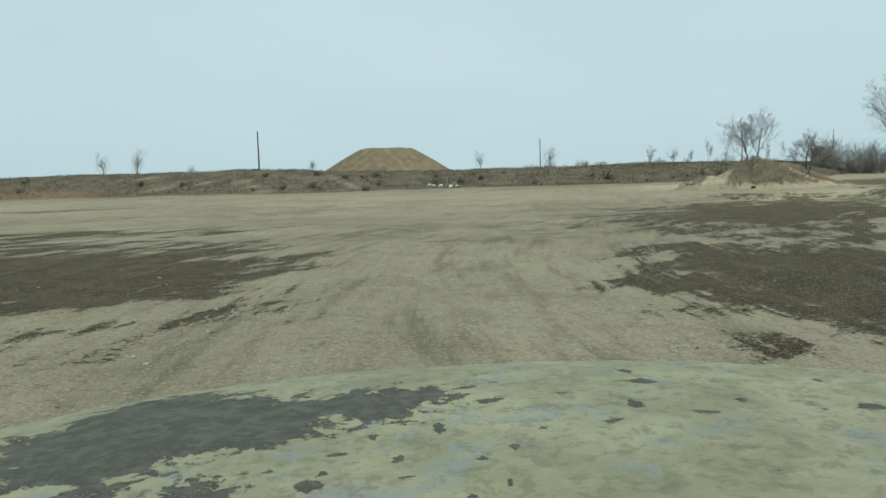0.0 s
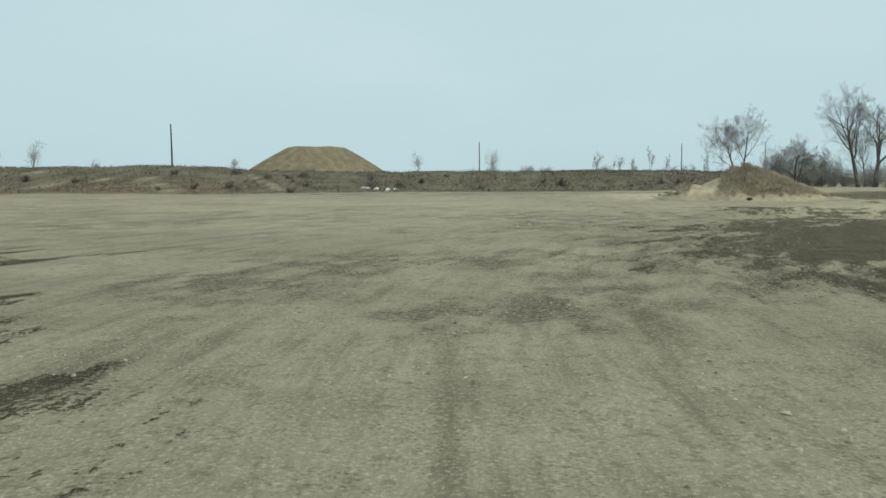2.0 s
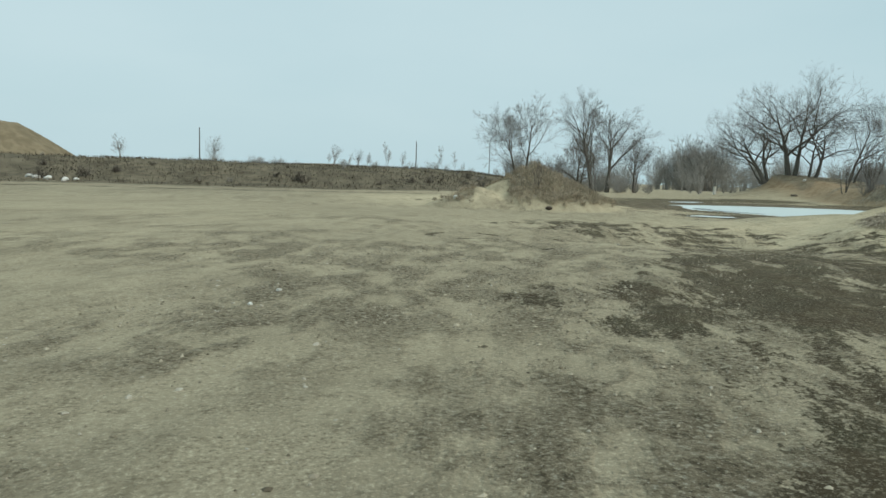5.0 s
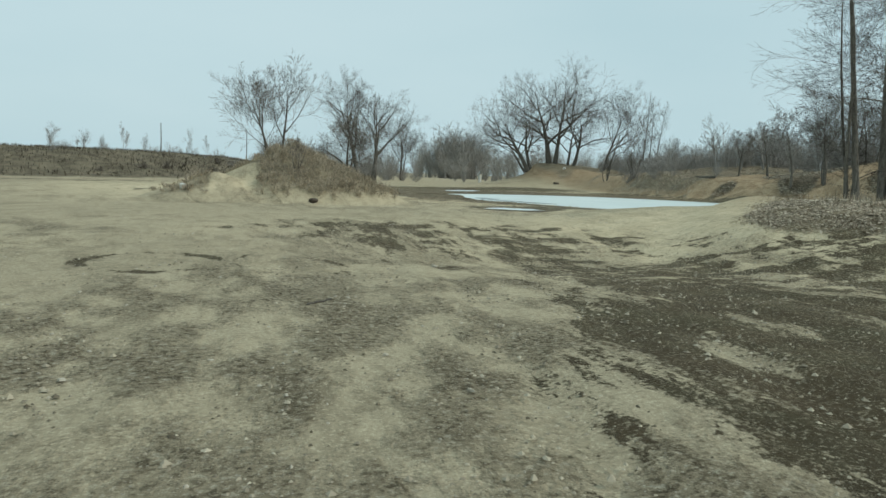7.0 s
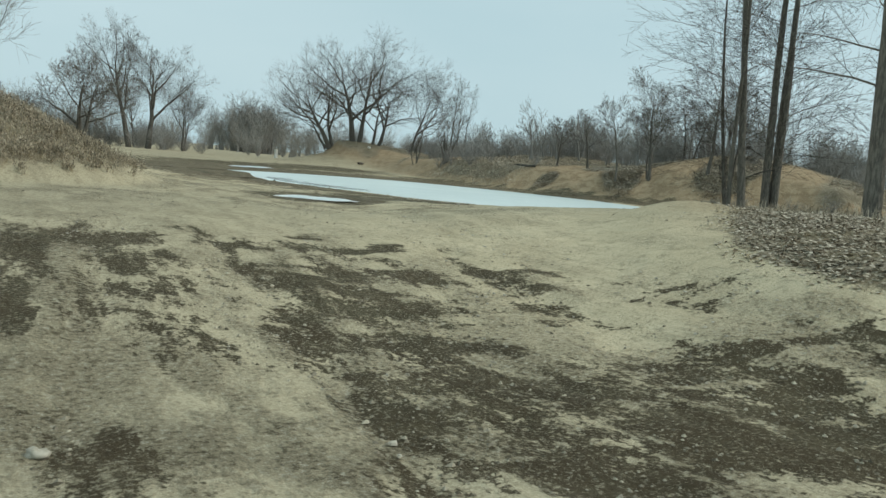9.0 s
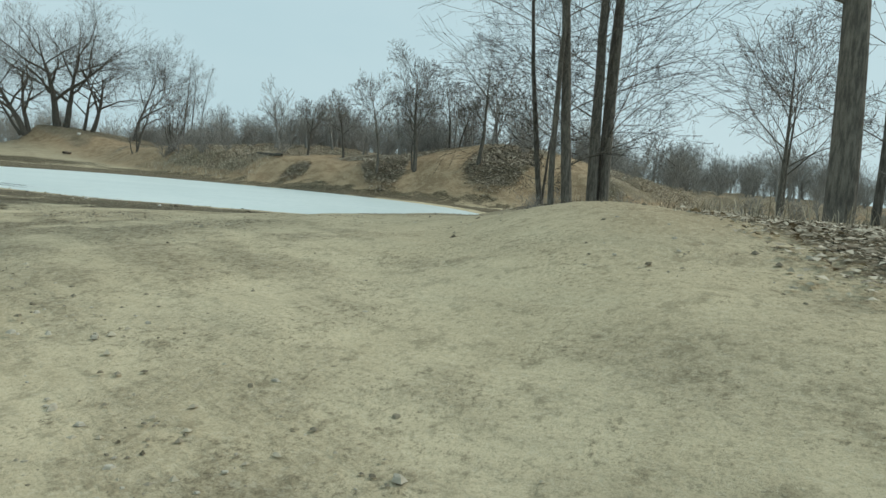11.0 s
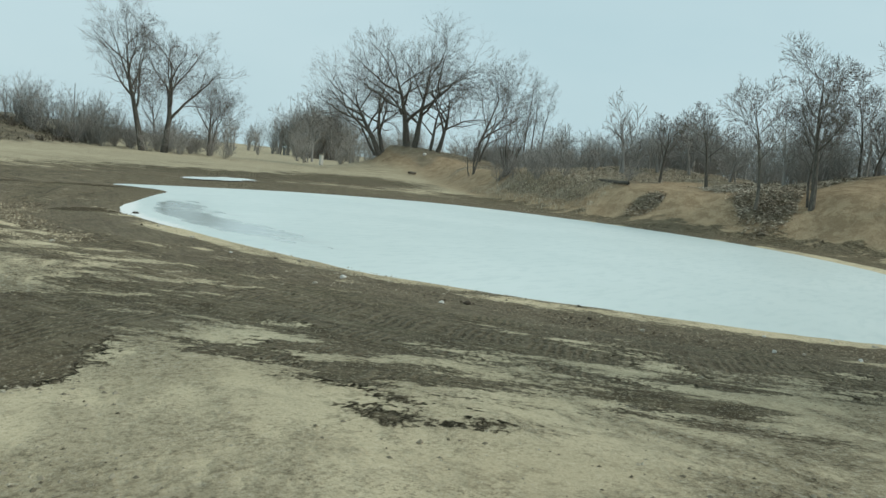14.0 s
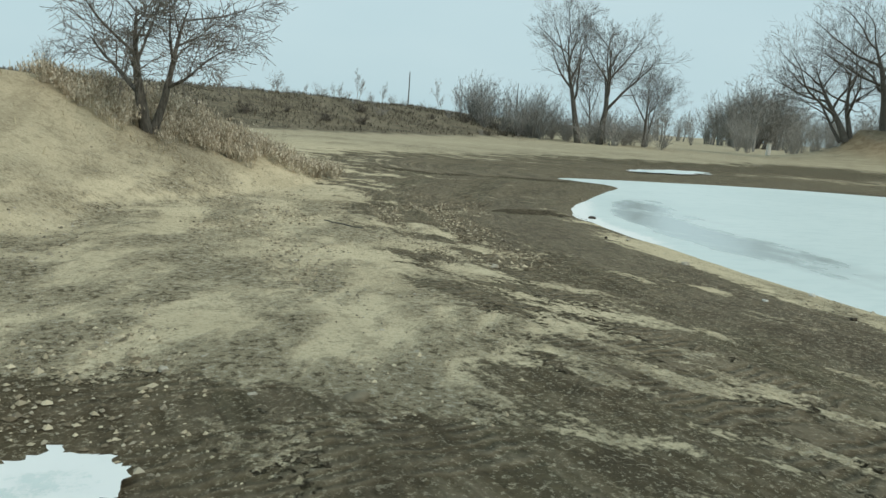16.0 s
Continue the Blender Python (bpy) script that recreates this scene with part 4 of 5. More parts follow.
# ---- woods behind the bank: a few kinds, planted many times ----
def deep(poly, x, y):
    return float(inside(poly, np.array([x]), np.array([y]))[0])


def plant(source, x, y, turn, size, label="", kind=""):
    ob = copy_thing(source, pose(x, y, ground_at(x, y) - 0.1, 0, 0, turn) @ Matrix.Diagonal((size, size, size, 1)))
    return tagged(ob, label, kind=kind)


def open_way(x, y):
    return float(bank_ways(np.array([x]), np.array([y]))[0]) > 0.2


KINDS = []
for k in range(6):
    rng = random.Random(200 + k)
    stems = [(0, 0, rng.uniform(-0.08, 0.08), rng.uniform(-0.08, 0.08), 3.9, 0.15)] + [(rng.uniform(-0.6, 0.6), rng.uniform(-0.6, 0.6), rng.uniform(-0.3, 0.3), rng.uniform(-0.3, 0.3), 3.0, 0.09) for _ in range(k % 3)]
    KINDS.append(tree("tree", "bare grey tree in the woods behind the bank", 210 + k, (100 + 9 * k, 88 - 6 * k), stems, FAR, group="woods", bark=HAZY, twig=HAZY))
rng = random.Random(5)
for k in range(150):
    x, y = rng.uniform(80, 175), rng.uniform(-20, 116)
    if deep(EAST, x, y) < 8 or open_way(x, y) or math.hypot(x - 110, y - 117) < 14:
        continue
    plant(rng.choice(KINDS), x, y, rng.uniform(0, 360), rng.uniform(0.7, 1.25))
for k in range(36):
    x, y = rng.uniform(95, 240), rng.uniform(150, 320)
    if deep(NORTH, x, y) > -12:
        continue
    plant(rng.choice(KINDS), x, y, rng.uniform(0, 360), rng.uniform(1.3, 2.0), "bare grey tree in a far thicket", "stuff")
for k in range(16):
    a, r = rng.uniform(0, 6.28), rng.uniform(0, 1) ** 0.5
    x, y = 184 + 12 * r * math.cos(a), 214 + 12 * r * math.sin(a)
    plant(rng.choice(KINDS), x, y, rng.uniform(0, 360), rng.uniform(2.7, 3.2) * (1.15 - 0.4 * r), "bare grey tree in a rounded thicket")
for k in range(16):
    x, y = rng.uniform(38, 66), rng.uniform(2, 32)
    plant(rng.choice(KINDS), x, y, rng.uniform(0, 360), rng.uniform(0.6, 1.0), "bare grey tree beyond the leaf litter", "stuff")
for k in range(30):
    x, y = rng.uniform(80, 135), rng.uniform(-30, 34)
    plant(rng.choice(KINDS), x, y, rng.uniform(0, 360), rng.uniform(0.7, 1.1), "bare grey tree beyond the dry field", "stuff")
for k in range(26):
    x, y = rng.uniform(88, 120), rng.uniform(20, 50)
    plant(rng.choice(KINDS), x, y, rng.uniform(0, 360), rng.uniform(0.7, 1.1), "bare grey tree beyond the dry rise")
for k in range(48):
    x, y = rng.uniform(79, 112), rng.uniform(38, 80)
    if deep(EAST, x, y) < 7 or open_way(x, y):
        continue
    plant(rng.choice(KINDS), x, y, rng.uniform(0, 360), rng.uniform(0.6, 0.95), "bare grey tree in the woods on the hill")
for k in range(44):
    a, r = rng.uniform(0.45, 0.93), rng.uniform(250, 330)
    x, y = 34 + r * math.cos(a), 53 + r * math.sin(a)
    if deep(NORTH, x, y) > -6:
        continue
    plant(rng.choice(KINDS), x, y, rng.uniform(0, 360), rng.uniform(1.8, 2.8), "bare grey tree in a far hazy wood", "stuff")
# close grey thicket between the trees
THICKETS = []
for k in range(4):
    r2 = random.Random(250 + k)
    stems = [(r2.gauss(0, 0.1), r2.gauss(0, 0.1), r2.uniform(-0.5, 0.5), r2.uniform(-0.5, 0.5), r2.uniform(2.8, 5.0), 0.035) for _ in range(12)]
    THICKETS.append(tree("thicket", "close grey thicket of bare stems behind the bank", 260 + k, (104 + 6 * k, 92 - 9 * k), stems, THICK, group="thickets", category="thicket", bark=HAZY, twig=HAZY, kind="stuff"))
for k in range(260):
    x, y = rng.uniform(82, 150), rng.uniform(-10, 112)
    e = deep(EAST, x, y)
    if e < 9 or e > 34 or open_way(x, y) or math.hypot(x - 110, y - 117) < 11:
        continue
    plant(rng.choice(THICKETS), x, y, rng.uniform(0, 360), rng.uniform(0.55, 0.95))
for k in range(24):
    a, r = rng.uniform(0, 6.28), rng.uniform(0, 1) ** 0.5
    plant(rng.choice(THICKETS), 184 + 14 * r * math.cos(a), 214 + 12 * r * math.sin(a), rng.uniform(0, 360), rng.uniform(2.8, 3.4) * (1.15 - 0.5 * r), "rounded grey thicket beyond the far track")
for k in range(70):
    x, y = rng.uniform(92, 250), rng.uniform(140, 300)
    if deep(NORTH, x, y) > -8 or math.hypot(x - 184, y - 214) < 16 or (y < 190 and rng.random() < 0.6):
        continue
    plant(rng.choice(THICKETS), x, y, rng.uniform(0, 360), rng.uniform(1.0, 1.5), "hazy grey thicket along the far track")
for k in range(30):
    x, y = rng.uniform(80, 125), rng.uniform(-25, 34)
    plant(rng.choice(THICKETS), x, y, rng.uniform(0, 360), rng.uniform(0.6, 1.0), "hazy grey thicket beyond the dry field")

for k in range(16):
    side, back = rng.uniform(-15, 15), rng.uniform(0, 9)
    plant(rng.choice(THICKETS), 116.5 + 0.65 * side + 0.76 * back, 124.5 - 0.76 * side + 0.65 * back, rng.uniform(0, 360), rng.uniform(0.5, 0.85), "hazy grey thicket behind the knoll")
for k in range(60):
    x, y = rng.uniform(95, 170), rng.uniform(10, 100)
    if deep(EAST, x, y) > 30:
        plant(rng.choice(THICKETS), x, y, rng.uniform(0, 360), rng.uniform(0.7, 1.0))

# shrubs
SHRUBS = []
for k in range(5):
    r2 = random.Random(300 + k)
    stems = [(r2.uniform(-0.08, 0.08), r2.uniform(-0.08, 0.08), r2.uniform(-0.6, 0.6), r2.uniform(-0.6, 0.6), r2.uniform(1.0, 1.9), 0.02) for _ in range(8)]
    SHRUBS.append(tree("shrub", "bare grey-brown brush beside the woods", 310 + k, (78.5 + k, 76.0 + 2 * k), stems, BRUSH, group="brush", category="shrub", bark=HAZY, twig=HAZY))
for k in range(400):
    x, y = rng.uniform(72, 130), rng.uniform(36, 118)
    e = deep(EAST, x, y)
    if e < 3 or open_way(x, y) or (e < 9 and rng.random() < 0.75) or e > 26 or math.hypot(x - 110, y - 117) < 9:
        continue
    plant(rng.choice(SHRUBS), x, y, rng.uniform(0, 360), rng.uniform(0.8, 1.4) * (1.25 if e > 9 else 0.8))
LOW = []
for k in range(3):
    r2 = random.Random(350 + k)
    stems = [(r2.uniform(-0.1, 0.1), r2.uniform(-0.1, 0.1), r2.uniform(-1.0, 1.0), r2.uniform(-1.0, 1.0), r2.uniform(0.6, 1.2), 0.02) for _ in range(9)]
    LOW.append(tree("shrub", "low dark tangled brush on the embankment", 360 + k, (-20 + 22 * k, 109.5), stems, dict(BRUSH, least=0.014, kids=(6, 5)), group="embankment brush", category="shrub", bark=DULL, twig=DULL))
for k in range(170):
    x, y = rng.uniform(-90, 110), rng.uniform(104, 165)
    n = deep(NORTH, x, y)
    if n < 0.5 or n > 13 or float(bank_ways(np.array([x]), np.array([y]))[0]) > 0.2:
        continue
    plant(rng.choice(LOW), x, y, rng.uniform(0, 360), rng.uniform(0.5, 1.05))
for k in range(60):
    x, y = rng.uniform(-90, 150), rng.uniform(104, 200)
    n = deep(NORTH, x, y)
    if n < 1.0 or n > 26 or (x < -2 and rng.random() < 0.35):
        continue
    plant(rng.choice(SHRUBS), x, y, rng.uniform(0, 360), rng.uniform(0.3, 0.8), "bare brush on the embankment's slope")
for k in range(40):
    x, y = rng.uniform(76, 98), rng.uniform(126, 152)
    if deep(NORTH, x, y) > 4 or x > 90 and y < 132:
        continue
    plant(rng.choice(SHRUBS), x, y, rng.uniform(0, 360), rng.uniform(1.2, 2.2), "tall grey brush round the tall pair")
for k in range(22):
    x, y = 81 + rng.uniform(-10, 6), 141 + rng.uniform(-5, 8)
    plant(rng.choice(THICKETS), x, y, rng.uniform(0, 360), rng.uniform(0.85, 1.25), "rounded grey thicket behind the tall pair")
for k in range(26):
    x, y = rng.uniform(34, 62), rng.uniform(26, 42)
    plant(rng.choice(SHRUBS), x, y, rng.uniform(0, 360), rng.uniform(0.4, 0.8), "bare brush in the leaf litter")
for x, y, size in ((43.6, 48.5, 0.35), (45.6, 46.2, 0.3), (46.6, 48.4, 0.4), (38.5, 41.5, 0.4), (40.5, 43.0, 0.4), (37.5, 44.5, 0.3), (35.4, 42.2, 0.7), (36.6, 41.6, 0.8), (34.6, 41.4, 0.6)):
    plant(SHRUBS[int(x) % 5], x, y, x * 57 % 360, size, "bare brush round the tall trunks")
# lone small trees along the embankment
for x, y, size in ((7.3, 164.8, 0.8), (22.0, 163.5, 0.95), (42.7, 159.4, 0.85), (-79.6, 172.5, 1.05), (-73.4, 175.2, 1.2), (-32.7, 178.9, 0.6), (-19.4, 162, 0.55), (-59, 171, 0.5), (52, 173, 0.7)):
    plant(KINDS[int(abs(x)) % 6], x, y, x * 37 % 360, size, "small lone bare tree on the embankment")
for k in range(30):
    x = rng.choice((rng.uniform(18, 30), rng.uniform(30, 60), rng.uniform(14, 100)))
    y = 161 + rng.uniform(-6, 12) + 0.25 * max(0, x - 50)
    plant(rng.choice(SHRUBS), x, y, rng.uniform(0, 360), rng.uniform(0.5, 1.0), "grey brush along the embankment's top")
SLIM = dict(FAR, angle=(20, 26, 30), ratio=(0.36, 0.5, 0.55), kids=(11, 5, 4), lift=(0.03, 0.08, 0.06, 0.05), least=0.013)
SLIM["from"] = (0.22, 0.15, 0.1)
SAPLINGS = [tree("sapling", "thin upright bare sapling on the embankment", 370, (76.4, 220.5), [(0, 0, 0.02, 0, 6.2, 0.07), (0.5, 0.2, 0.10, 0, 4.6, 0.05)], SLIM, group="saplings", bark=HAZY, twig=HAZY, category="sapling"),
            tree("sapling", "thin upright bare sapling on the embankment", 371, (103, 239.9), [(0, 0, -0.02, 0, 7.4, 0.06)], SLIM, group="saplings", bark=HAZY, twig=HAZY, category="sapling")]
for x, y, size in ((74.6, 230.7, 0.6), (84.5, 228.9, 0.75), (109.5, 244.1, 0.85), (56.1, 207.9, 0.45), (70.4, 215.6, 0.5), (112, 262, 0.7), (64, 214, 0.4), (120, 258, 0.6)):
    plant(SAPLINGS[int(x) % 2], x, y, x * 37 % 360, size)

# ---- utility poles ----
def utility_pole(x, y, top):
    z = ground_at(x, y)
    ob = new("utility_pole")
    ob.matrix_world = pose(x, y, z)
    shaft = Tubes()
    hgt = top - z
    shaft.add([Vector((0, 0, -0.3)), Vector((0.02, 0, hgt * 0.5)), Vector((0, 0.02, hgt))], [0.17, 0.14, 0.11], 10)
    shaft.mesh("shaft", POLE, ob)
    cap = Tubes()
    cap.add([Vector((0, 0.02, hgt - 0.02)), Vector((0, 0.02, hgt + 0.12)), Vector((0, 0.02, hgt + 0.16))], [0.125, 0.125, 0.03], 10)
    cap.mesh("cap", POLE, ob)
    return tagged(ob, "bare weathered wooden utility pole on the embankment", "utility pole", "utility poles")


for x, y, top in ((-38, 150.3, 11.7), (27.6, 223.3, 12.1), (97, 247.3, 12.8), (167.5, 326.4, 17.2)):
    utility_pole(x, y, top)


# ---- stockpile behind the embankment ----
def stockpile(x, y):
    base = ground_at(x, y) - 0.8
    rings, sides = 22, 96
    verts, faces = [], []
    for r in range(rings + 1):
        u = r / rings
        for k in range(sides):
            a = 2 * math.pi * k / sides
            rough = 1 + 0.035 * math.sin(3 * a + 1) + 0.03 * math.sin(7 * a) + 0.02 * math.sin(19 * a + u * 2)
            reach_x, reach_y = (5.0 + 9.6 * u) * rough, (5.0 + 9.6 * u) * rough
            px, py = reach_x * math.cos(a) * (1.16 if math.cos(a) < 0 else 1.04), reach_y * math.sin(a)
            gully = 0.16 * math.sin(31 * a + 2 * math.sin(5 * a)) * u
            pz = 6.35 * (1 - u**1.08) + gully + 0.12 * math.sin(5 * a)
            verts.append((px, py, pz))
    verts.append((0, 0, 6.55))
    for r in range(rings):
        for k in range(sides):
            q, w = r * sides + k, r * sides + (k + 1) % sides
            faces.append((q, q + sides, w + sides, w))
    faces += [(len(verts) - 1, k, (k + 1) % sides) for k in range(sides)]
    ob = raw("stockpile", verts, faces, PILE)
    ob.matrix_world = pose(x, y, base)
    return tagged(ob, "large flat-topped stockpile of brown dirt behind the embankment", "dirt pile")


stockpile(-13.5, 167)


# ---- dry weeds, stalks and fallen leaves ----
def tufts(name, roots, heights, widths, material, label, category, lean=0.5, seed=1):
    """Bent dry blades, one strip of two quads each, in one mesh."""
    g = np.random.default_rng(seed)
    n = len(roots)
    a = g.uniform(0, 2 * np.pi, n)
    out = np.stack([np.cos(a), np.sin(a), np.zeros(n)], 1)
    side = np.stack([-np.sin(a), np.cos(a), np.zeros(n)], 1) * widths[:, None] / 2
    tilt = (g.uniform(0.05, 1.0, n) * lean)[:, None]
    mid = roots + out * heights[:, None] * tilt * 0.45 + np.array([0, 0, 1.0]) * heights[:, None] * 0.6
    tip = roots + out * heights[:, None] * tilt * 1.15 + np.array([0, 0, 1.0]) * heights[:, None] * (1 - 0.35 * tilt)
    verts = np.stack([roots - side, roots + side, mid - side * 0.9, mid + side * 0.9, tip - side * 0.25, tip + side * 0.25], 1).reshape(-1, 3)
    base = np.arange(n)[:, None] * 6
    faces = np.concatenate([base + [0, 1, 3, 2], base + [2, 3, 5, 4]])
    ob = raw(name, verts.tolist(), faces.tolist(), material, smooth=False)
    return tagged(ob, label, category, kind="stuff")


def leaves(name, roots, size, material, label, seed=1):
    """Curled fallen leaves lying about, two bent quads each."""
    g = np.random.default_rng(seed)
    n = len(roots)
    a, tilt = g.uniform(0, 2 * np.pi, n), g.uniform(-0.6, 0.6, n)
    s = size * g.uniform(0.5, 1.3, n)
    d = np.stack([np.cos(a), np.sin(a), 0.5 * np.sin(tilt)], 1) * s[:, None]
    w = np.stack([-np.sin(a), np.cos(a), g.uniform(-0.25, 0.25, n)], 1) * s[:, None] * 0.38
    up = np.stack([np.zeros(n), np.zeros(n), s * g.uniform(0.05, 0.25, n)], 1)
    verts = np.stack([roots - d / 2, roots - w + up, roots + w + up * 0.6, roots + d / 2], 1).reshape(-1, 3)
    base = np.arange(n)[:, None] * 4
    faces = np.concatenate([base + [0, 2, 1], base + [1, 2, 3]])
    ob = raw(name, verts.tolist(), faces.tolist(), material, smooth=False)
    return tagged(ob, label, "leaf litter", kind="stuff")


def strew(count, box, keep, seed):
    """Random places in a box, kept with the chance that keep(x, y) gives."""
    g = np.random.default_rng(seed)
    x, y = g.uniform(box[0], box[1], count), g.uniform(box[2], box[3], count)
    ok = g.uniform(0, 1, count) < keep(x, y)
    x, y = x[ok], y[ok]
    return np.stack([x, y, land(x, y)], 1)


def on_mound(x, y):
    return step(0.1, 1.3, mound(x, y)) * (1 - mound_ways(x, y)) * (0.25 + 0.65 * step(0.35, 0.55, fbm(x, y, 1.6, 141)))


def on_south(x, y):
    s = inside(SOUTH, x, y)
    return step(-0.6, 0.3, s + 0.3 * blob(x, y, 27.5, 44.4, 4, 1.5, 20) + 0.9 * (fbm(x, y, 2.5, 103) - 0.5)) * step(22, 6, s)


def on_bank(x, y):
    e = inside(EAST, x, y)
    return step(1.0, 2.2, e) * step(26, 9, e) * (1 - bank_ways(x, y)) * np.where((y > 47) & (y < 70) & (e < 8), 0.02 + 0.98 * bank_leaves(x, y), 0.05 + 0.95 * step(0.42, 0.49, fbm(x, y, 6, 101)))


def on_embankment(x, y):
    n = inside(NORTH, x, y)
    return step(0.3, 2.5, n) * step(30, 16, n) * (1 - bank_ways(x, y)) * (0.25 + 0.75 * step(0.35, 0.6, fbm(x, y, 5, 151)))


g = np.random.default_rng(3)
spots = strew(90000, (16, 42, 58, 82), on_mound, 1)
tufts("dead_weeds", spots, g.uniform(0.06, 0.22, len(spots)), g.uniform(0.006, 0.015, len(spots)), STRAW, "dry brown weeds covering the mound's flanks", "dead weeds", 1.3, 2)


def weed_clumps(name, centres, tall, per, material, label, seed):
    """Bushy dead weeds: a fan of stalks from each root, with ragged seed heads along their tops."""
    g = np.random.default_rng(seed)
    n = len(centres) * per
    root = np.repeat(centres, per, 0) + np.stack([g.normal(0, 0.05, n), g.normal(0, 0.05, n), np.zeros(n)], 1)
    high = np.repeat(g.uniform(0.55, 1.0, len(centres)), per) * tall * g.uniform(0.5, 1.0, n)
    a, lean = g.uniform(0, 2 * np.pi, n), g.uniform(0.05, 0.75, n)
    out = np.stack([np.cos(a), np.sin(a), np.zeros(n)], 1)
    side = np.stack([-np.sin(a), np.cos(a), np.zeros(n)], 1) * 0.004
    tip = root + out * (high * lean)[:, None] + np.array([0, 0, 1.0]) * (high * (1 - 0.35 * lean))[:, None]
    verts = [np.stack([root - side, root + side, tip - side * 0.5, tip + side * 0.5], 1).reshape(-1, 3)]
    faces = [np.arange(n)[:, None] * 4 + [0, 1, 3, 2]]
    for k in range(4):
        u = g.uniform(0.55, 1.05, n)[:, None]
        at = root + (tip - root) * u + g.normal(0, 0.012, (n, 3))
        b = g.uniform(0, 2 * np.pi, n)
        w = np.stack([np.cos(b), np.sin(b), g.uniform(-0.3, 0.3, n)], 1) * g.uniform(0.008, 0.022, n)[:, None]
        v = np.stack([0.4 * np.sin(b), -0.4 * np.cos(b), np.ones(n)], 1) * g.uniform(0.015, 0.045, n)[:, None]
        base = sum(len(x) for x in verts)
        verts.append(np.stack([at - v, at - w, at + v, at + w], 1).reshape(-1, 3))
        faces.append(base + np.arange(n)[:, None] * 4 + [0, 1, 2, 3])
    ob = raw(name, np.concatenate(verts).tolist(), np.concatenate(faces).tolist(), material, smooth=False)
    return tagged(ob, label, "dead weeds", kind="stuff")


def crest(x, y):
    s, d = along(34.3, 74.2, 38.4, 76.4, x, y)
    return step(1.5, 0.8, d + 0.8 * (fbm(x, y, 0.8, 147) - 0.5))


def by_ramp(x, y):
    return step(0.12, 0.4, mound(x, y)) * (1 - mound_ways(x, y)) * np.clip(2.2 * blob(x, y, 27.6, 65.2, 3.4, 2.6, 30), 0, 1)


def shoulder_weeds(x, y):
    return step(0.15, 0.5, mound(x, y)) * (1 - mound_ways(x, y)) * np.clip(1.8 * blob(x, y, 21.6, 66.0, 2.2, 2.4, 30), 0, 1) * step(0.4, 0.6, fbm(x, y, 1.2, 149))


weed_clumps("dead_weeds", strew(1200, (32, 41, 70, 78), crest, 2), 0.58, 26, PALE_STRAW, "bushy pale dead weeds with seed heads on the mound's crest", 3)
weed_clumps("dead_weeds", strew(2000, (22, 34, 60, 74), by_ramp, 4), 0.55, 16, BROWN_WEED, "grey-brown bushy dead weeds beside the mound's ramp", 5)
weed_clumps("dead_weeds", strew(700, (17, 26, 60, 72), shoulder_weeds, 5), 0.35, 14, BROWN_WEED, "low brown weeds on the mound's shoulder", 6)
spots = strew(42000, (20, 56, 30, 51), on_south, 3)
leaves("leaf_litter", spots + [0, 0, 0.02], 0.085, LEAF, "thick pale fallen leaves under the tall trunks", 4)
spots = strew(60000, (24, 47, 41, 49.8), on_south, 4)
leaves("leaf_litter", spots + [0, 0, 0.03], 0.065, LEAF, "pale curled leaves at the litter's edge", 14)
spots = strew(15000, (22, 56, 30, 51), lambda x, y: on_south(x, y) * step(0.4, 0.6, fbm(x, y, 3, 161)), 5)
tufts("dry_grass", spots, g.uniform(0.08, 0.34, len(spots)), g.uniform(0.006, 0.014, len(spots)), BROWN_WEED, "dry grey-brown grass among fallen leaves", "dry grass", 0.9, 6)
spots = strew(110000, (67, 100, 40, 104), on_bank, 7)
leaves("leaf_litter", spots + [0, 0, 0.04], 0.14, LEAF, "grey-brown dead leaves on the far bank", 8)
spots = strew(42000, (70, 83, 49, 70), bank_leaves, 12)
leaves("leaf_litter", spots + [0, 0, 0.06], 0.16, LEAF, "mottled dead leaves between the bank's worn ways", 15)
spots = strew(9000, (70, 83, 71, 86), lambda x, y: step(0.3, 1.2, inside(EAST, x, y)) * step(7.5, 4.0, inside(EAST, x, y)) * step(0.36, 0.5, fbm(x, y, 2.5, 163)), 8)
tufts("dry_grass", spots, g.uniform(0.1, 0.32, len(spots)), g.uniform(0.012, 0.028, len(spots)), PALE_STRAW, "pale dry grass round the broken tree", "dry grass", 1.1, 9)
spots = strew(26000, (67, 118, 38, 116), on_bank, 9)
tufts("dry_grass", spots, g.uniform(0.1, 0.38, len(spots)), g.uniform(0.014, 0.034, len(spots)), BROWN_WEED, "dry grass and weeds on the far bank", "dry grass", 0.9, 10)
spots = strew(110000, (-95, 120, 102, 170), on_embankment, 11)
tufts("dry_grass", spots, g.uniform(0.08, 0.40, len(spots)), g.uniform(0.04, 0.10, len(spots)), plain_material("embankment_grass", (0.080, 0.070, 0.052), (0.215, 0.185, 0.135), 0.45), "dull brown dead grass on the embankment", "dry grass", 0.9, 12)


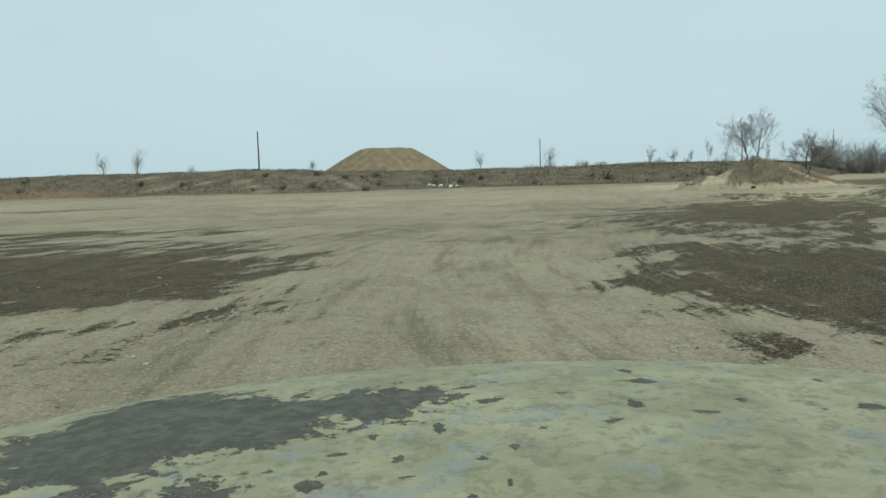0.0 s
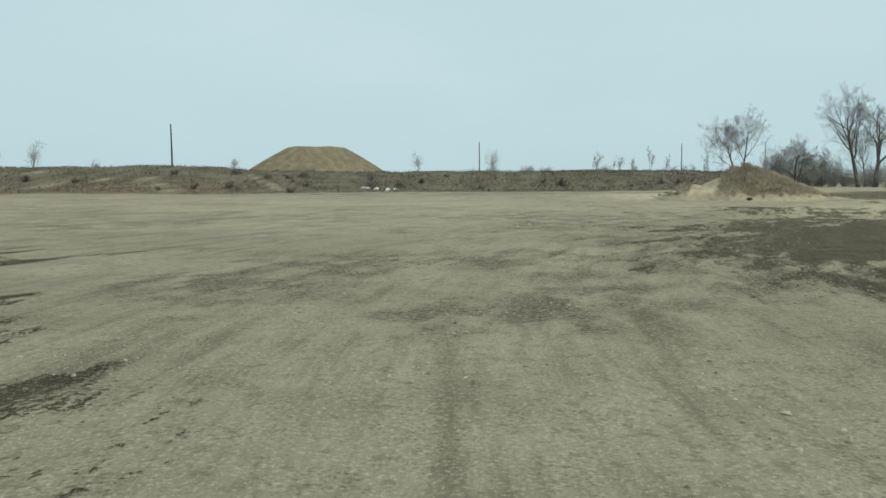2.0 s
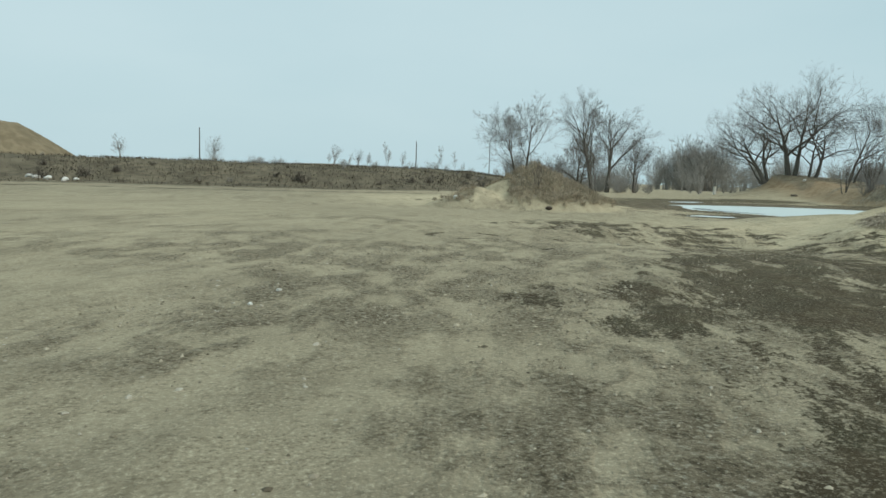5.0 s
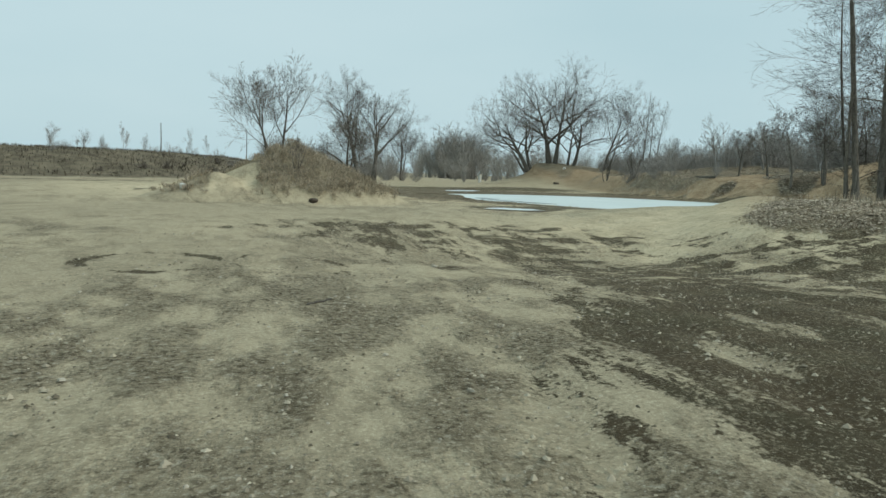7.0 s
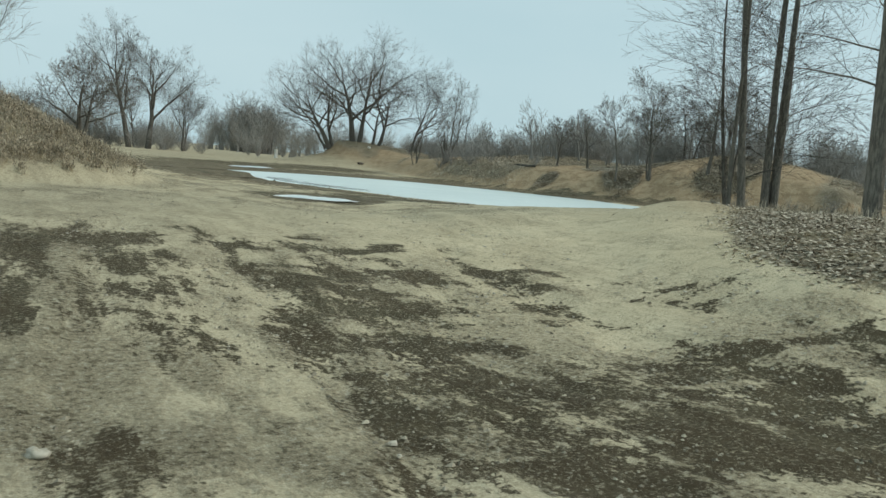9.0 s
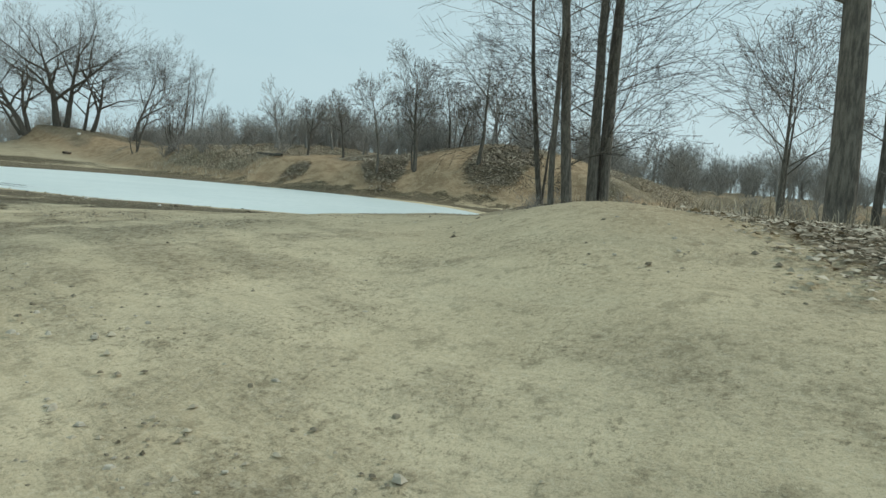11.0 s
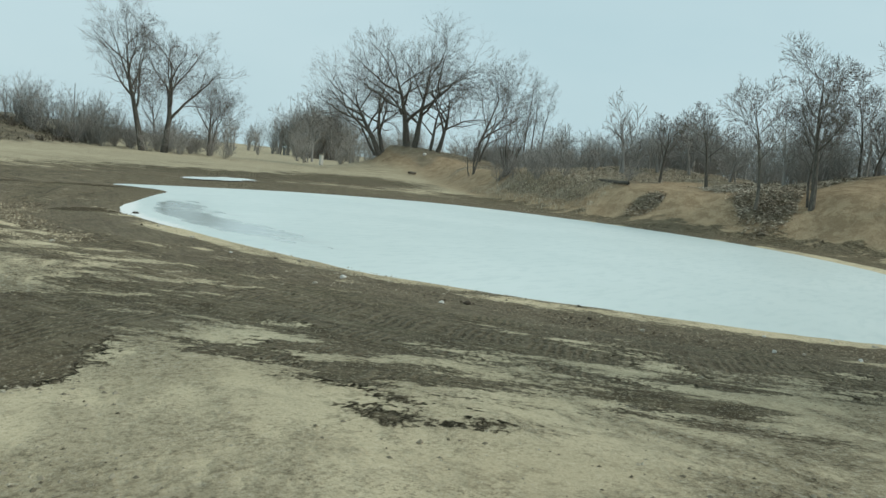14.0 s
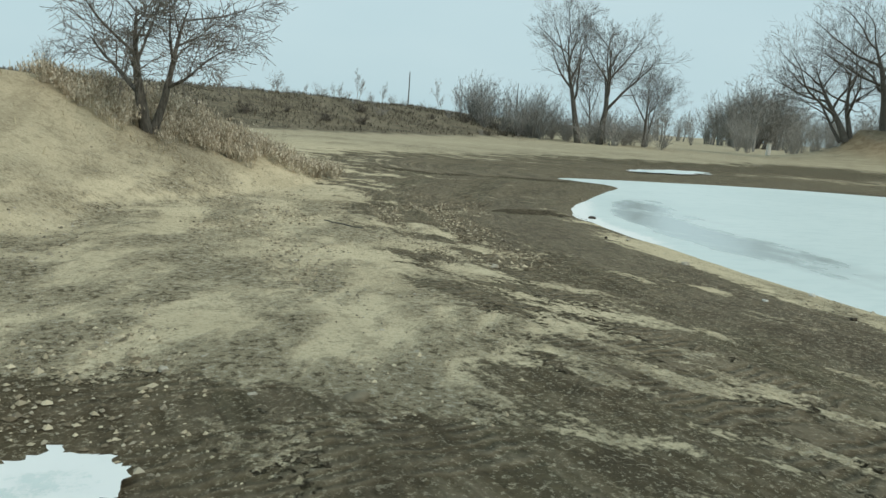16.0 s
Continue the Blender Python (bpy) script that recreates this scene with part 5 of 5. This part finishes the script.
# ---- loose stones and clods ----
def pebbles(name, spots, sizes, material, label, seed):
    """Flattened lumps with a five-sided foot, shoulder and crown."""
    g = np.random.default_rng(seed)
    n = len(spots)
    ring = [(math.cos(k * 1.2566), math.sin(k * 1.2566)) for k in range(5)]
    shape = np.array([(x, y, -0.2) for x, y in ring] + [(0.7 * x, 0.7 * y, 0.35) for x, y in ring] + [(0.05, 0, 0.5)])
    v = shape[None] * g.uniform(0.7, 1.2, (n, 11, 1)) * sizes[:, None, None] * g.uniform(0.6, 1.25, (n, 1, 3))
    a = g.uniform(0, 2 * np.pi, n)
    c, s = np.cos(a)[:, None], np.sin(a)[:, None]
    v = np.stack([v[..., 0] * c - v[..., 1] * s, v[..., 0] * s + v[..., 1] * c, v[..., 2]], -1) + spots[:, None, :]
    base = np.arange(n)[:, None] * 11
    quads = np.concatenate([base + [k, (k + 1) % 5, 5 + (k + 1) % 5, 5 + k] for k in range(5)])
    tops = np.concatenate([base + [5 + k, 5 + (k + 1) % 5, 10] for k in range(5)])
    ob = raw(name, v.reshape(-1, 3).tolist(), quads.tolist() + tops.tolist(), material, smooth=False)
    return tagged(ob, label, "gravel", kind="stuff")


def near_track(x, y):
    u, v = lanes(x, y)
    return step(16, 3, np.abs(v)) * (0.1 + 0.9 * step(0.45, 0.62, fbm(x, y, 3.0, 171))) * (1 - 0.85 * step(0.35, 0.6, ground_masks(x, y)[3])) * step(0.5, -0.5, inside(POND, x, y)) * step(0.5, -0.5, inside(SOUTH, x, y))


spots = strew(38000, (-12, 48, 4, 80), near_track, 21)
pebbles("gravel", spots, np.clip(g.lognormal(-4.35, 0.5, len(spots)), 0.006, 0.034), STONE, "small pale gravel scattered over the dirt", 22)
spots = strew(28000, (-12, 48, 4, 80), near_track, 23)
pebbles("clods", spots, np.clip(g.lognormal(-4.4, 0.5, len(spots)), 0.006, 0.026), CLOD, "dark dirt clods scattered over the lot", 24)


def crumbs(name, spots, sizes, material, label, seed):
    """Tiny lumps, four-sided pyramids bedded in the dirt."""
    g = np.random.default_rng(seed)
    n = len(spots)
    shape = np.array([(1, 0, -0.15), (0.2, 1, -0.15), (-1, 0.1, -0.15), (-0.1, -1, -0.15), (0.1, 0, 0.55)])
    v = shape[None] * g.uniform(0.6, 1.3, (n, 5, 1)) * sizes[:, None, None] * g.uniform(0.7, 1.2, (n, 1, 3))
    a = g.uniform(0, 2 * np.pi, n)
    c, s = np.cos(a)[:, None], np.sin(a)[:, None]
    v = np.stack([v[..., 0] * c - v[..., 1] * s, v[..., 0] * s + v[..., 1] * c, v[..., 2]], -1) + spots[:, None, :]
    base = np.arange(n)[:, None] * 5
    faces = np.concatenate([base + t for t in ([0, 1, 4], [1, 2, 4], [2, 3, 4], [3, 0, 4])])
    ob = raw(name, v.reshape(-1, 3).tolist(), faces.tolist(), material, smooth=False)
    return tagged(ob, label, "gravel", kind="stuff")


def loose(x, y):
    masks = ground_masks(x, y)
    rubble, mud, litter = masks[2], masks[3], masks[4]
    edge = step(0.15, 0.45, mud) * step(1.1, 0.6, mud)
    u, v = lanes(x, y)
    return np.clip(1.1 * rubble * step(0.35, 0.6, fbm(x, y, 1.2, 175)) + 0.55 * edge + 0.05, 0, 1) * (1 - litter) * (0.2 + 0.8 * step(26, 38, y + 0.2 * x)) * step(13, 6, np.abs(v)) * step(0.1, -0.3, inside(POND, x, y))


spots = strew(300000, (-6, 44, 20, 78), loose, 25)
crumbs("loose_crumbs", spots, np.clip(g.lognormal(-4.45, 0.55, len(spots)), 0.005, 0.035), straw_material("mixed_crumbs", (0.10, 0.083, 0.056), (0.52, 0.465, 0.35)), "crumbled dirt and grit strewn over the rough ground", 26)


def soft_shore(x, y):
    p = inside(POND, x, y)
    return step(-6.5, -4.5, p) * step(-1.0, -2.2, p) * (0.15 + 0.85 * step(0.42, 0.6, fbm(x, y, 1.5, 177))) * step(75, 70, y) * step(49, 46, x)


spots = strew(70000, (34, 48, 49, 76), soft_shore, 27)
crumbs("mud_clods", spots, np.clip(g.lognormal(-4.0, 0.45, len(spots)), 0.008, 0.04), straw_material("drying_mud", (0.065, 0.05, 0.032), (0.30, 0.25, 0.17)), "lumps of drying mud churned up on the shore", 28)


def churned_sand(x, y):
    return step(1.2, 0.2, np.abs(x - 37.0 - 0.16 * (y - 61.2)) - 2.2) * step(59.5, 61.0, y) * step(76, 68, y) * step(0.42, 0.60, fbm(x, y, 1.1, 179)) * step(0.6, 0.1, mound(x, y))


spots = strew(30000, (33, 42, 59, 76), churned_sand, 29)
crumbs("loose_crumbs", spots, np.clip(g.lognormal(-4.1, 0.5, len(spots)), 0.007, 0.045), straw_material("churned_sand", (0.16, 0.13, 0.085), (0.62, 0.54, 0.38)), "sandy crumbs churned up between mound and pond", 30)


def rock(name, x, y, size, material, label, seed, lift=0.35, category="stone"):
    bm = bmesh.new()
    bmesh.ops.create_icosphere(bm, subdivisions=3, radius=size)
    r = random.Random(seed)
    off = Vector((r.uniform(0, 50), r.uniform(0, 50), r.uniform(0, 50)))
    for v in bm.verts:
        v.co *= 1 + 0.6 * noise.noise(v.co / size * 0.9 + off) + 0.22 * noise.noise(v.co / size * 2.6 + off) + 0.08 * noise.noise(v.co / size * 7 + off)
        v.co.z *= 0.75
    for f in bm.faces:
        f.smooth = True
    me = bpy.data.meshes.new(name)
    bm.to_mesh(me)
    bm.free()
    me.materials.append(material)
    ob = new(name, me)
    ob.matrix_world = pose(x, y, ground_at(x, y) + size * lift * 0.7, 0, 0, r.uniform(0, 360))
    return tagged(ob, label, category)


rock("stone", 21.7, 66.6, 0.16, WHITE_STONE, "white stone at the mound's foot", 31)
rock("clod", 25.6, 62.8, 0.16, DARK_STONE, "dark lump of earth below the mound", 32, category="clod")
rock("stone", 4.7, 38.1, 0.032, WHITE_STONE, "pale stone lying on dry dirt", 33)
rock("stone", 4.1, 37.1, 0.03, WHITE_STONE, "pale flat stone lying on dry dirt", 34)
rock("stone", 17.7, 46.8, 0.05, STONE, "small pale stone among the ruts", 35)
rock("stone", 36.6, 61.2, 0.07, CLOD, "rounded grey stone beside the mud", 36)
rock("stone", 36.0, 61.4, 0.035, STONE, "pale stone on dry crusted dirt", 37)
rock("stone", 35.5, 61.9, 0.032, STONE, "small white stone on dry crusted dirt", 38)
rock("stone", 39.4, 65.3, 0.05, STONE, "grey stone on the muddy shore", 39)
rock("stone", 44.0, 70.4, 0.08, DARK_STONE, "dark stone at the ice's edge", 40)
for k in range(26):
    r = random.Random(500 + k)
    i = r.randrange(4, 22)
    px, py = POND[-i]
    rock("stone", px - r.uniform(0.4, 2.6), py + r.uniform(-0.8, 0.8), r.uniform(0.025, 0.055), r.choice([STONE, DARK_STONE, WHITE_STONE]), "small stone on the pale crusted shore", 520 + k)
for k in range(7):
    r = random.Random(600 + k)
    rock("rubble", -0.5 + r.uniform(-2.5, 2.0), 108 + r.uniform(-1, 1), r.uniform(0.15, 0.4), WHITE_STONE, "pale lump of rubble at the embankment's foot", 620 + k, category="rubble")
rock("concrete_block", 108, 112.5, 0.22, WHITE_STONE, "pale concrete lump on the sandy bank", 41)


# ---- odds and ends ----
def low_post(x, y):
    """A short white marker post with a cap."""
    ob = new("marker_post")
    ob.matrix_world = pose(x, y, ground_at(x, y))
    bm = bmesh.new()
    bmesh.ops.create_cube(bm, size=1, matrix=Matrix.Translation((0, 0, 0.75)) @ Matrix.Diagonal((0.55, 0.4, 1.5, 1)))
    bmesh.ops.bevel(bm, geom=bm.edges[:], offset=0.05, segments=2, affect='EDGES')
    part("post", bm, WHITE_STONE, ob)
    bm = bmesh.new()
    bmesh.ops.create_cube(bm, size=1, matrix=Matrix.Translation((0, 0, 1.56)) @ Matrix.Diagonal((0.66, 0.5, 0.12, 1)))
    bmesh.ops.bevel(bm, geom=bm.edges[:], offset=0.03, segments=2, affect='EDGES')
    part("cap", bm, STONE, ob)
    return tagged(ob, "short whitewashed post beside the far track", "marker post")


low_post(109.1, 132.7)


def shed(x, y):
    """A small grey shed with a pitched roof at the embankment's end."""
    ob = new("shed")
    ob.matrix_world = pose(x, y, ground_at(x, y), 0, 0, 25)
    bm = bmesh.new()
    bmesh.ops.create_cube(bm, size=1, matrix=Matrix.Translation((0, 0, 0.8)) @ Matrix.Diagonal((3.2, 2.2, 1.6, 1)))
    bmesh.ops.bevel(bm, geom=bm.edges[:], offset=0.03, segments=1, affect='EDGES')
    part("wall", bm, POLE, ob)
    bm = bmesh.new()
    rows = [[bm.verts.new((sx * 1.8, sy * 1.4, z)) for sy, z in ((-1, 1.5), (0, 2.3), (1, 1.5), (1, 1.6), (0, 2.42), (-1, 1.6))] for sx in (-1, 1)]
    for k in range(6):
        bm.faces.new((rows[0][k], rows[0][(k + 1) % 6], rows[1][(k + 1) % 6], rows[1][k]))
    bm.faces.new(rows[0][::-1])
    bm.faces.new(rows[1])
    part("roof", bm, WHITE_STONE, ob, "pale sheet roof")
    return tagged(ob, "small weathered shed with a pale pitched roof", "shed")


shed(101, 186)


def log(x, y, length, radius, turn, label):
    tube = Tubes()
    r = random.Random(int(x * 7))
    pts = [Vector((length * (k / 8 - 0.5), r.uniform(-0.03, 0.03) * length, radius * 0.8 + r.uniform(-0.2, 0.2) * radius)) for k in range(9)]
    tube.add(pts, [radius * (1 - 0.05 * k) for k in range(9)], 9)
    ob = tube.mesh("log", BARK, None)
    ob.matrix_world = pose(x, y, ground_at(x, y), 0, 0, turn)
    return tagged(ob, label, "log")


log(104, 110.5, 4.5, 0.16, 25, "fallen grey log lying on the sandy bank")
log(76.5, 71.5, 3.0, 0.12, 60, "fallen branch lying on the far bank")
log(38.2, 68.5, 0.9, 0.018, 120, "thin dry stick lying on the mud")
log(12.9, 43.6, 0.5, 0.015, 20, "thin dark stick lying on the dirt")


# ---- the open utility vehicle at the start of the way ----
def crusted_paint():
    n = Nodes("mud_crusted_paint", 0.8, 0.25)
    at = n.where()
    film, fine, spots = n.noise(at, 5.0, 7.0, 0.68), n.noise(at, 38.0, 5.0, 0.7), n.noise(at, 30.0, 7.0, 0.72)
    colour = n.mix(n.band(film, 0.35, 0.65), (0.275, 0.265, 0.165), (0.40, 0.385, 0.25))
    colour = n.mix(n.math('MULTIPLY', n.band(n.noise(at, 9.0, 9.0, 0.78), 0.53, 0.60), 0.60), colour, (0.26, 0.30, 0.305))
    colour = n.mix(n.math('MULTIPLY', n.band(spots, 0.53, 0.60), 0.55), colour, (0.20, 0.19, 0.12))
    colour = n.mix(n.math('MULTIPLY', n.band(fine, 0.52, 0.62), 0.45), colour, (0.18, 0.17, 0.11))
    thick = n.math('ADD', n.attr("splash"), n.math('MULTIPLY', n.math('SUBTRACT', spots, 0.5), 2.4))
    thick = n.band(n.math('ADD', thick, n.math('MULTIPLY', n.math('SUBTRACT', fine, 0.5), 0.6)), 0.45, 0.55)
    wet = n.mix(n.band(fine, 0.4, 0.62), (0.085, 0.083, 0.066), (0.135, 0.13, 0.105))
    colour = n.mix(thick, colour, wet)
    return n.done(colour, n.bump(n.math('ADD', fine, n.math('MULTIPLY', thick, 0.8)), 0.006, 0.8))


CRUST = crusted_paint()
TYRE = plain_material("muddy_rubber", (0.03, 0.028, 0.025), (0.10, 0.085, 0.065), 9.0, 0.9, 0.01)
STEEL = plain_material("dusty_steel", (0.24, 0.23, 0.20), (0.36, 0.34, 0.29), 12.0, 0.55)
DARK_TRIM = plain_material("dusty_black_trim", (0.035, 0.034, 0.031), (0.09, 0.085, 0.075), 10.0, 0.7)
LAMP_GLASS = plain_material("dusty_lamp_glass", (0.45, 0.46, 0.43), (0.58, 0.58, 0.54), 14.0, 0.25)


def box(size, at, round_by=0.03, cuts=2):
    bm = bmesh.new()
    bmesh.ops.create_cube(bm, size=1, matrix=Matrix.Translation(at) @ Matrix.Diagonal((*size, 1)))
    bmesh.ops.bevel(bm, geom=bm.edges[:], offset=round_by, segments=cuts, affect='EDGES')
    return bm


def wheel(x, y, parent):
    bm = bmesh.new()
    rings = ((0.17, 0.30), (0.30, 0.36), (0.37, 0.34), (0.385, 0.28), (0.385, -0.28), (0.37, -0.34), (0.30, -0.36), (0.17, -0.30))
    sides, loops = 28, []
    for r, w in rings:
        loops.append([bm.verts.new((w * 0.34, r * math.cos(2 * math.pi * k / sides), r * math.sin(2 * math.pi * k / sides))) for k in range(sides)])
    for a, b in zip(loops, loops[1:]):
        for k in range(sides):
            bm.faces.new((a[k], a[(k + 1) % sides], b[(k + 1) % sides], b[k]))
    tyre = part("tyre", bm, TYRE, None)
    hub = new("wheel")
    hub.parent = parent
    hub.matrix_local = pose(x, y, 0.385)
    tyre.parent = hub
    bm = bmesh.new()
    bmesh.ops.create_cone(bm, cap_ends=True, segments=24, radius1=0.19, radius2=0.16, depth=0.16, matrix=Matrix.Rotation(math.pi / 2, 4, 'Y'))
    part("rim", bm, STEEL, hub)


SPLASH = [(-0.53, 0.97), (-0.48, 1.06), (-0.42, 1.16), (-0.35, 1.19), (-0.18, 1.08), (-0.10, 1.09), (-0.02, 1.12), (0.04, 1.09), (0.07, 1.03), (0.02, 1.00), (0.00, 0.96), (-0.06, 0.93), (-0.09, 0.98), (-0.11, 0.90), (-0.17, 0.87), (-0.26, 0.85), (-0.29, 0.80), (-0.33, 0.80), (-0.44, 0.79)]
STREAKS = [
    [(-0.37, 0.78), (-0.33, 0.80), (-0.28, 0.74), (-0.36, 0.74)],
    [(-0.24, 0.75), (-0.19, 0.77), (-0.18, 0.72), (-0.22, 0.71)],
    [(-0.07, 0.95), (0.00, 0.97), (-0.01, 0.93), (-0.06, 0.92)],
]
# dark clots of mud: place, half length, half width
CLOTS = [
    (0.04, 0.89, 0.009, 0.019), (-0.01, 0.80, 0.007, 0.009), (-0.09, 0.76, 0.008, 0.012), (0.26, 0.90, 0.013, 0.013), (0.36, 1.09, 0.026, 0.016),
    (0.36, 1.16, 0.014, 0.016), (0.11, 1.01, 0.022, 0.009), (0.09, 1.09, 0.021, 0.011), (0.12, 0.81, 0.006, 0.010), (-0.04, 0.87, 0.006, 0.013),
    (-0.08, 0.82, 0.013, 0.009), (-0.10, 0.73, 0.015, 0.014), (0.06, 0.68, 0.006, 0.007), (0.10, 0.71, 0.005, 0.009), (0.39, 0.92, 0.016, 0.017),
    (0.31, 0.96, 0.011, 0.015), (0.46, 0.97, 0.004, 0.010), (0.63, 1.08, 0.005, 0.015), (0.62, 0.93, 0.023, 0.013),
]


def utility_vehicle(x, y, z, turn):
    """Open and dusty, its bonnet caked with dried mud. Built about the driver's eye, nose to +y."""
    ob = new("utility_vehicle")
    ob.matrix_world = pose(x, y, z, 0, 0, turn)
    mid_line, nx, ny = 0.15, 190, 110
    U, V = np.meshgrid(np.linspace(-1, 1, nx + 1), np.linspace(0, 1, ny + 1))
    X = mid_line + 0.95 * U
    Y = 0.45 + (1.42 - 0.34 * np.abs(U) ** 2.6 - 0.45) * V
    Z = 1.302 + 0.03 * (1 - V) - 0.035 * np.abs(U) ** 2 - 0.05 * V**9 - 0.24 * np.clip((np.abs(U) - 0.84) / 0.16, 0, 1) ** 1.8
    Z = Z + 0.006 * (fbm(X, Y, 0.05, 181, 2) - 0.5)
    splash = 0.5 + 9 * inside(SPLASH, X, Y)
    for streak in STREAKS:
        splash = np.maximum(splash, 0.5 + 9 * inside(streak, X, Y))
    for cx, cy, rx, ry in CLOTS:
        splash = np.maximum(splash, 0.95 * blob(X, Y, cx, cy, rx * 1.15, ry * 1.15))
    for k in range(40):
        r = random.Random(700 + k)
        size = r.uniform(0.004, 0.009)
        splash = np.maximum(splash, 0.70 * blob(X, Y, r.uniform(-0.35, 0.95), r.uniform(0.55, 1.32), size * 1.5, size))
    i = np.arange((nx + 1) * (ny + 1)).reshape(ny + 1, nx + 1)
    quads = np.stack([i[:-1, :-1], i[:-1, 1:], i[1:, 1:], i[1:, :-1]], -1).reshape(-1, 4)
    bonnet = raw("bonnet", np.stack([X, Y, Z], -1).reshape(-1, 3).tolist(), quads.tolist(), CRUST, ob)
    bonnet.data.attributes.new("splash", 'FLOAT', 'POINT').data.foreach_set("value", np.clip(splash, 0, 1).ravel().astype(np.float32))
    tagged(bonnet, "bonnet caked with pale dried mud and dark splashes")
    solid = bonnet.modifiers.new("thickness", 'SOLIDIFY')
    solid.thickness, solid.offset = 0.02, -1
    for side in (-1, 1):
        part("fender", box((0.14, 0.86, 0.26), (mid_line + 0.86 * side, 0.78, 0.86), 0.05, 3), CRUST, ob)
        part("headlight", box((0.24, 0.08, 0.16), (mid_line + 0.58 * side, 1.22, 0.97), 0.035, 3), LAMP_GLASS, ob)
        part("side_panel", box((0.10, 2.3, 0.42), (mid_line + 0.90 * side, -0.85, 0.74), 0.04), CRUST, ob)
        part("seat", box((0.50, 0.50, 0.16), (mid_line + 0.40 * side, -0.50, 0.70), 0.06, 3), DARK_TRIM, ob)
        part("backrest", box((0.50, 0.14, 0.52), (mid_line + 0.40 * side, -0.82, 0.96), 0.06, 3), DARK_TRIM, ob)
        for wy in (0.86, -1.70):
            wheel(mid_line + 0.78 * side, wy, ob)
    part("grille", box((0.86, 0.06, 0.24), (mid_line, 1.32, 0.97), 0.02), DARK_TRIM, ob)
    part("bumper", box((1.72, 0.16, 0.20), (mid_line, 1.40, 0.62), 0.05, 3), DARK_TRIM, ob)
    part("nose_panel", box((1.50, 0.06, 0.40), (mid_line, 1.22, 0.86), 0.02), CRUST, ob)
    part("cowl", box((1.62, 0.12, 0.05), (mid_line, 0.40, 1.26), 0.02), DARK_TRIM, ob)
    part("floor_pan", box((1.60, 3.5, 0.10), (mid_line, -0.45, 0.54), 0.03), DARK_TRIM, ob)
    part("firewall", box((1.60, 0.06, 0.64), (mid_line, 0.38, 0.86), 0.02), DARK_TRIM, ob)
    part("tail_panel", box((1.72, 0.08, 0.42), (mid_line, -2.05, 0.74), 0.03), CRUST, ob)
    return tagged(ob, "open utility vehicle with mud-caked pale bonnet", "vehicle")


utility_vehicle(0.0, 0.0, ground_at(0.0, 0.0), 3.8)
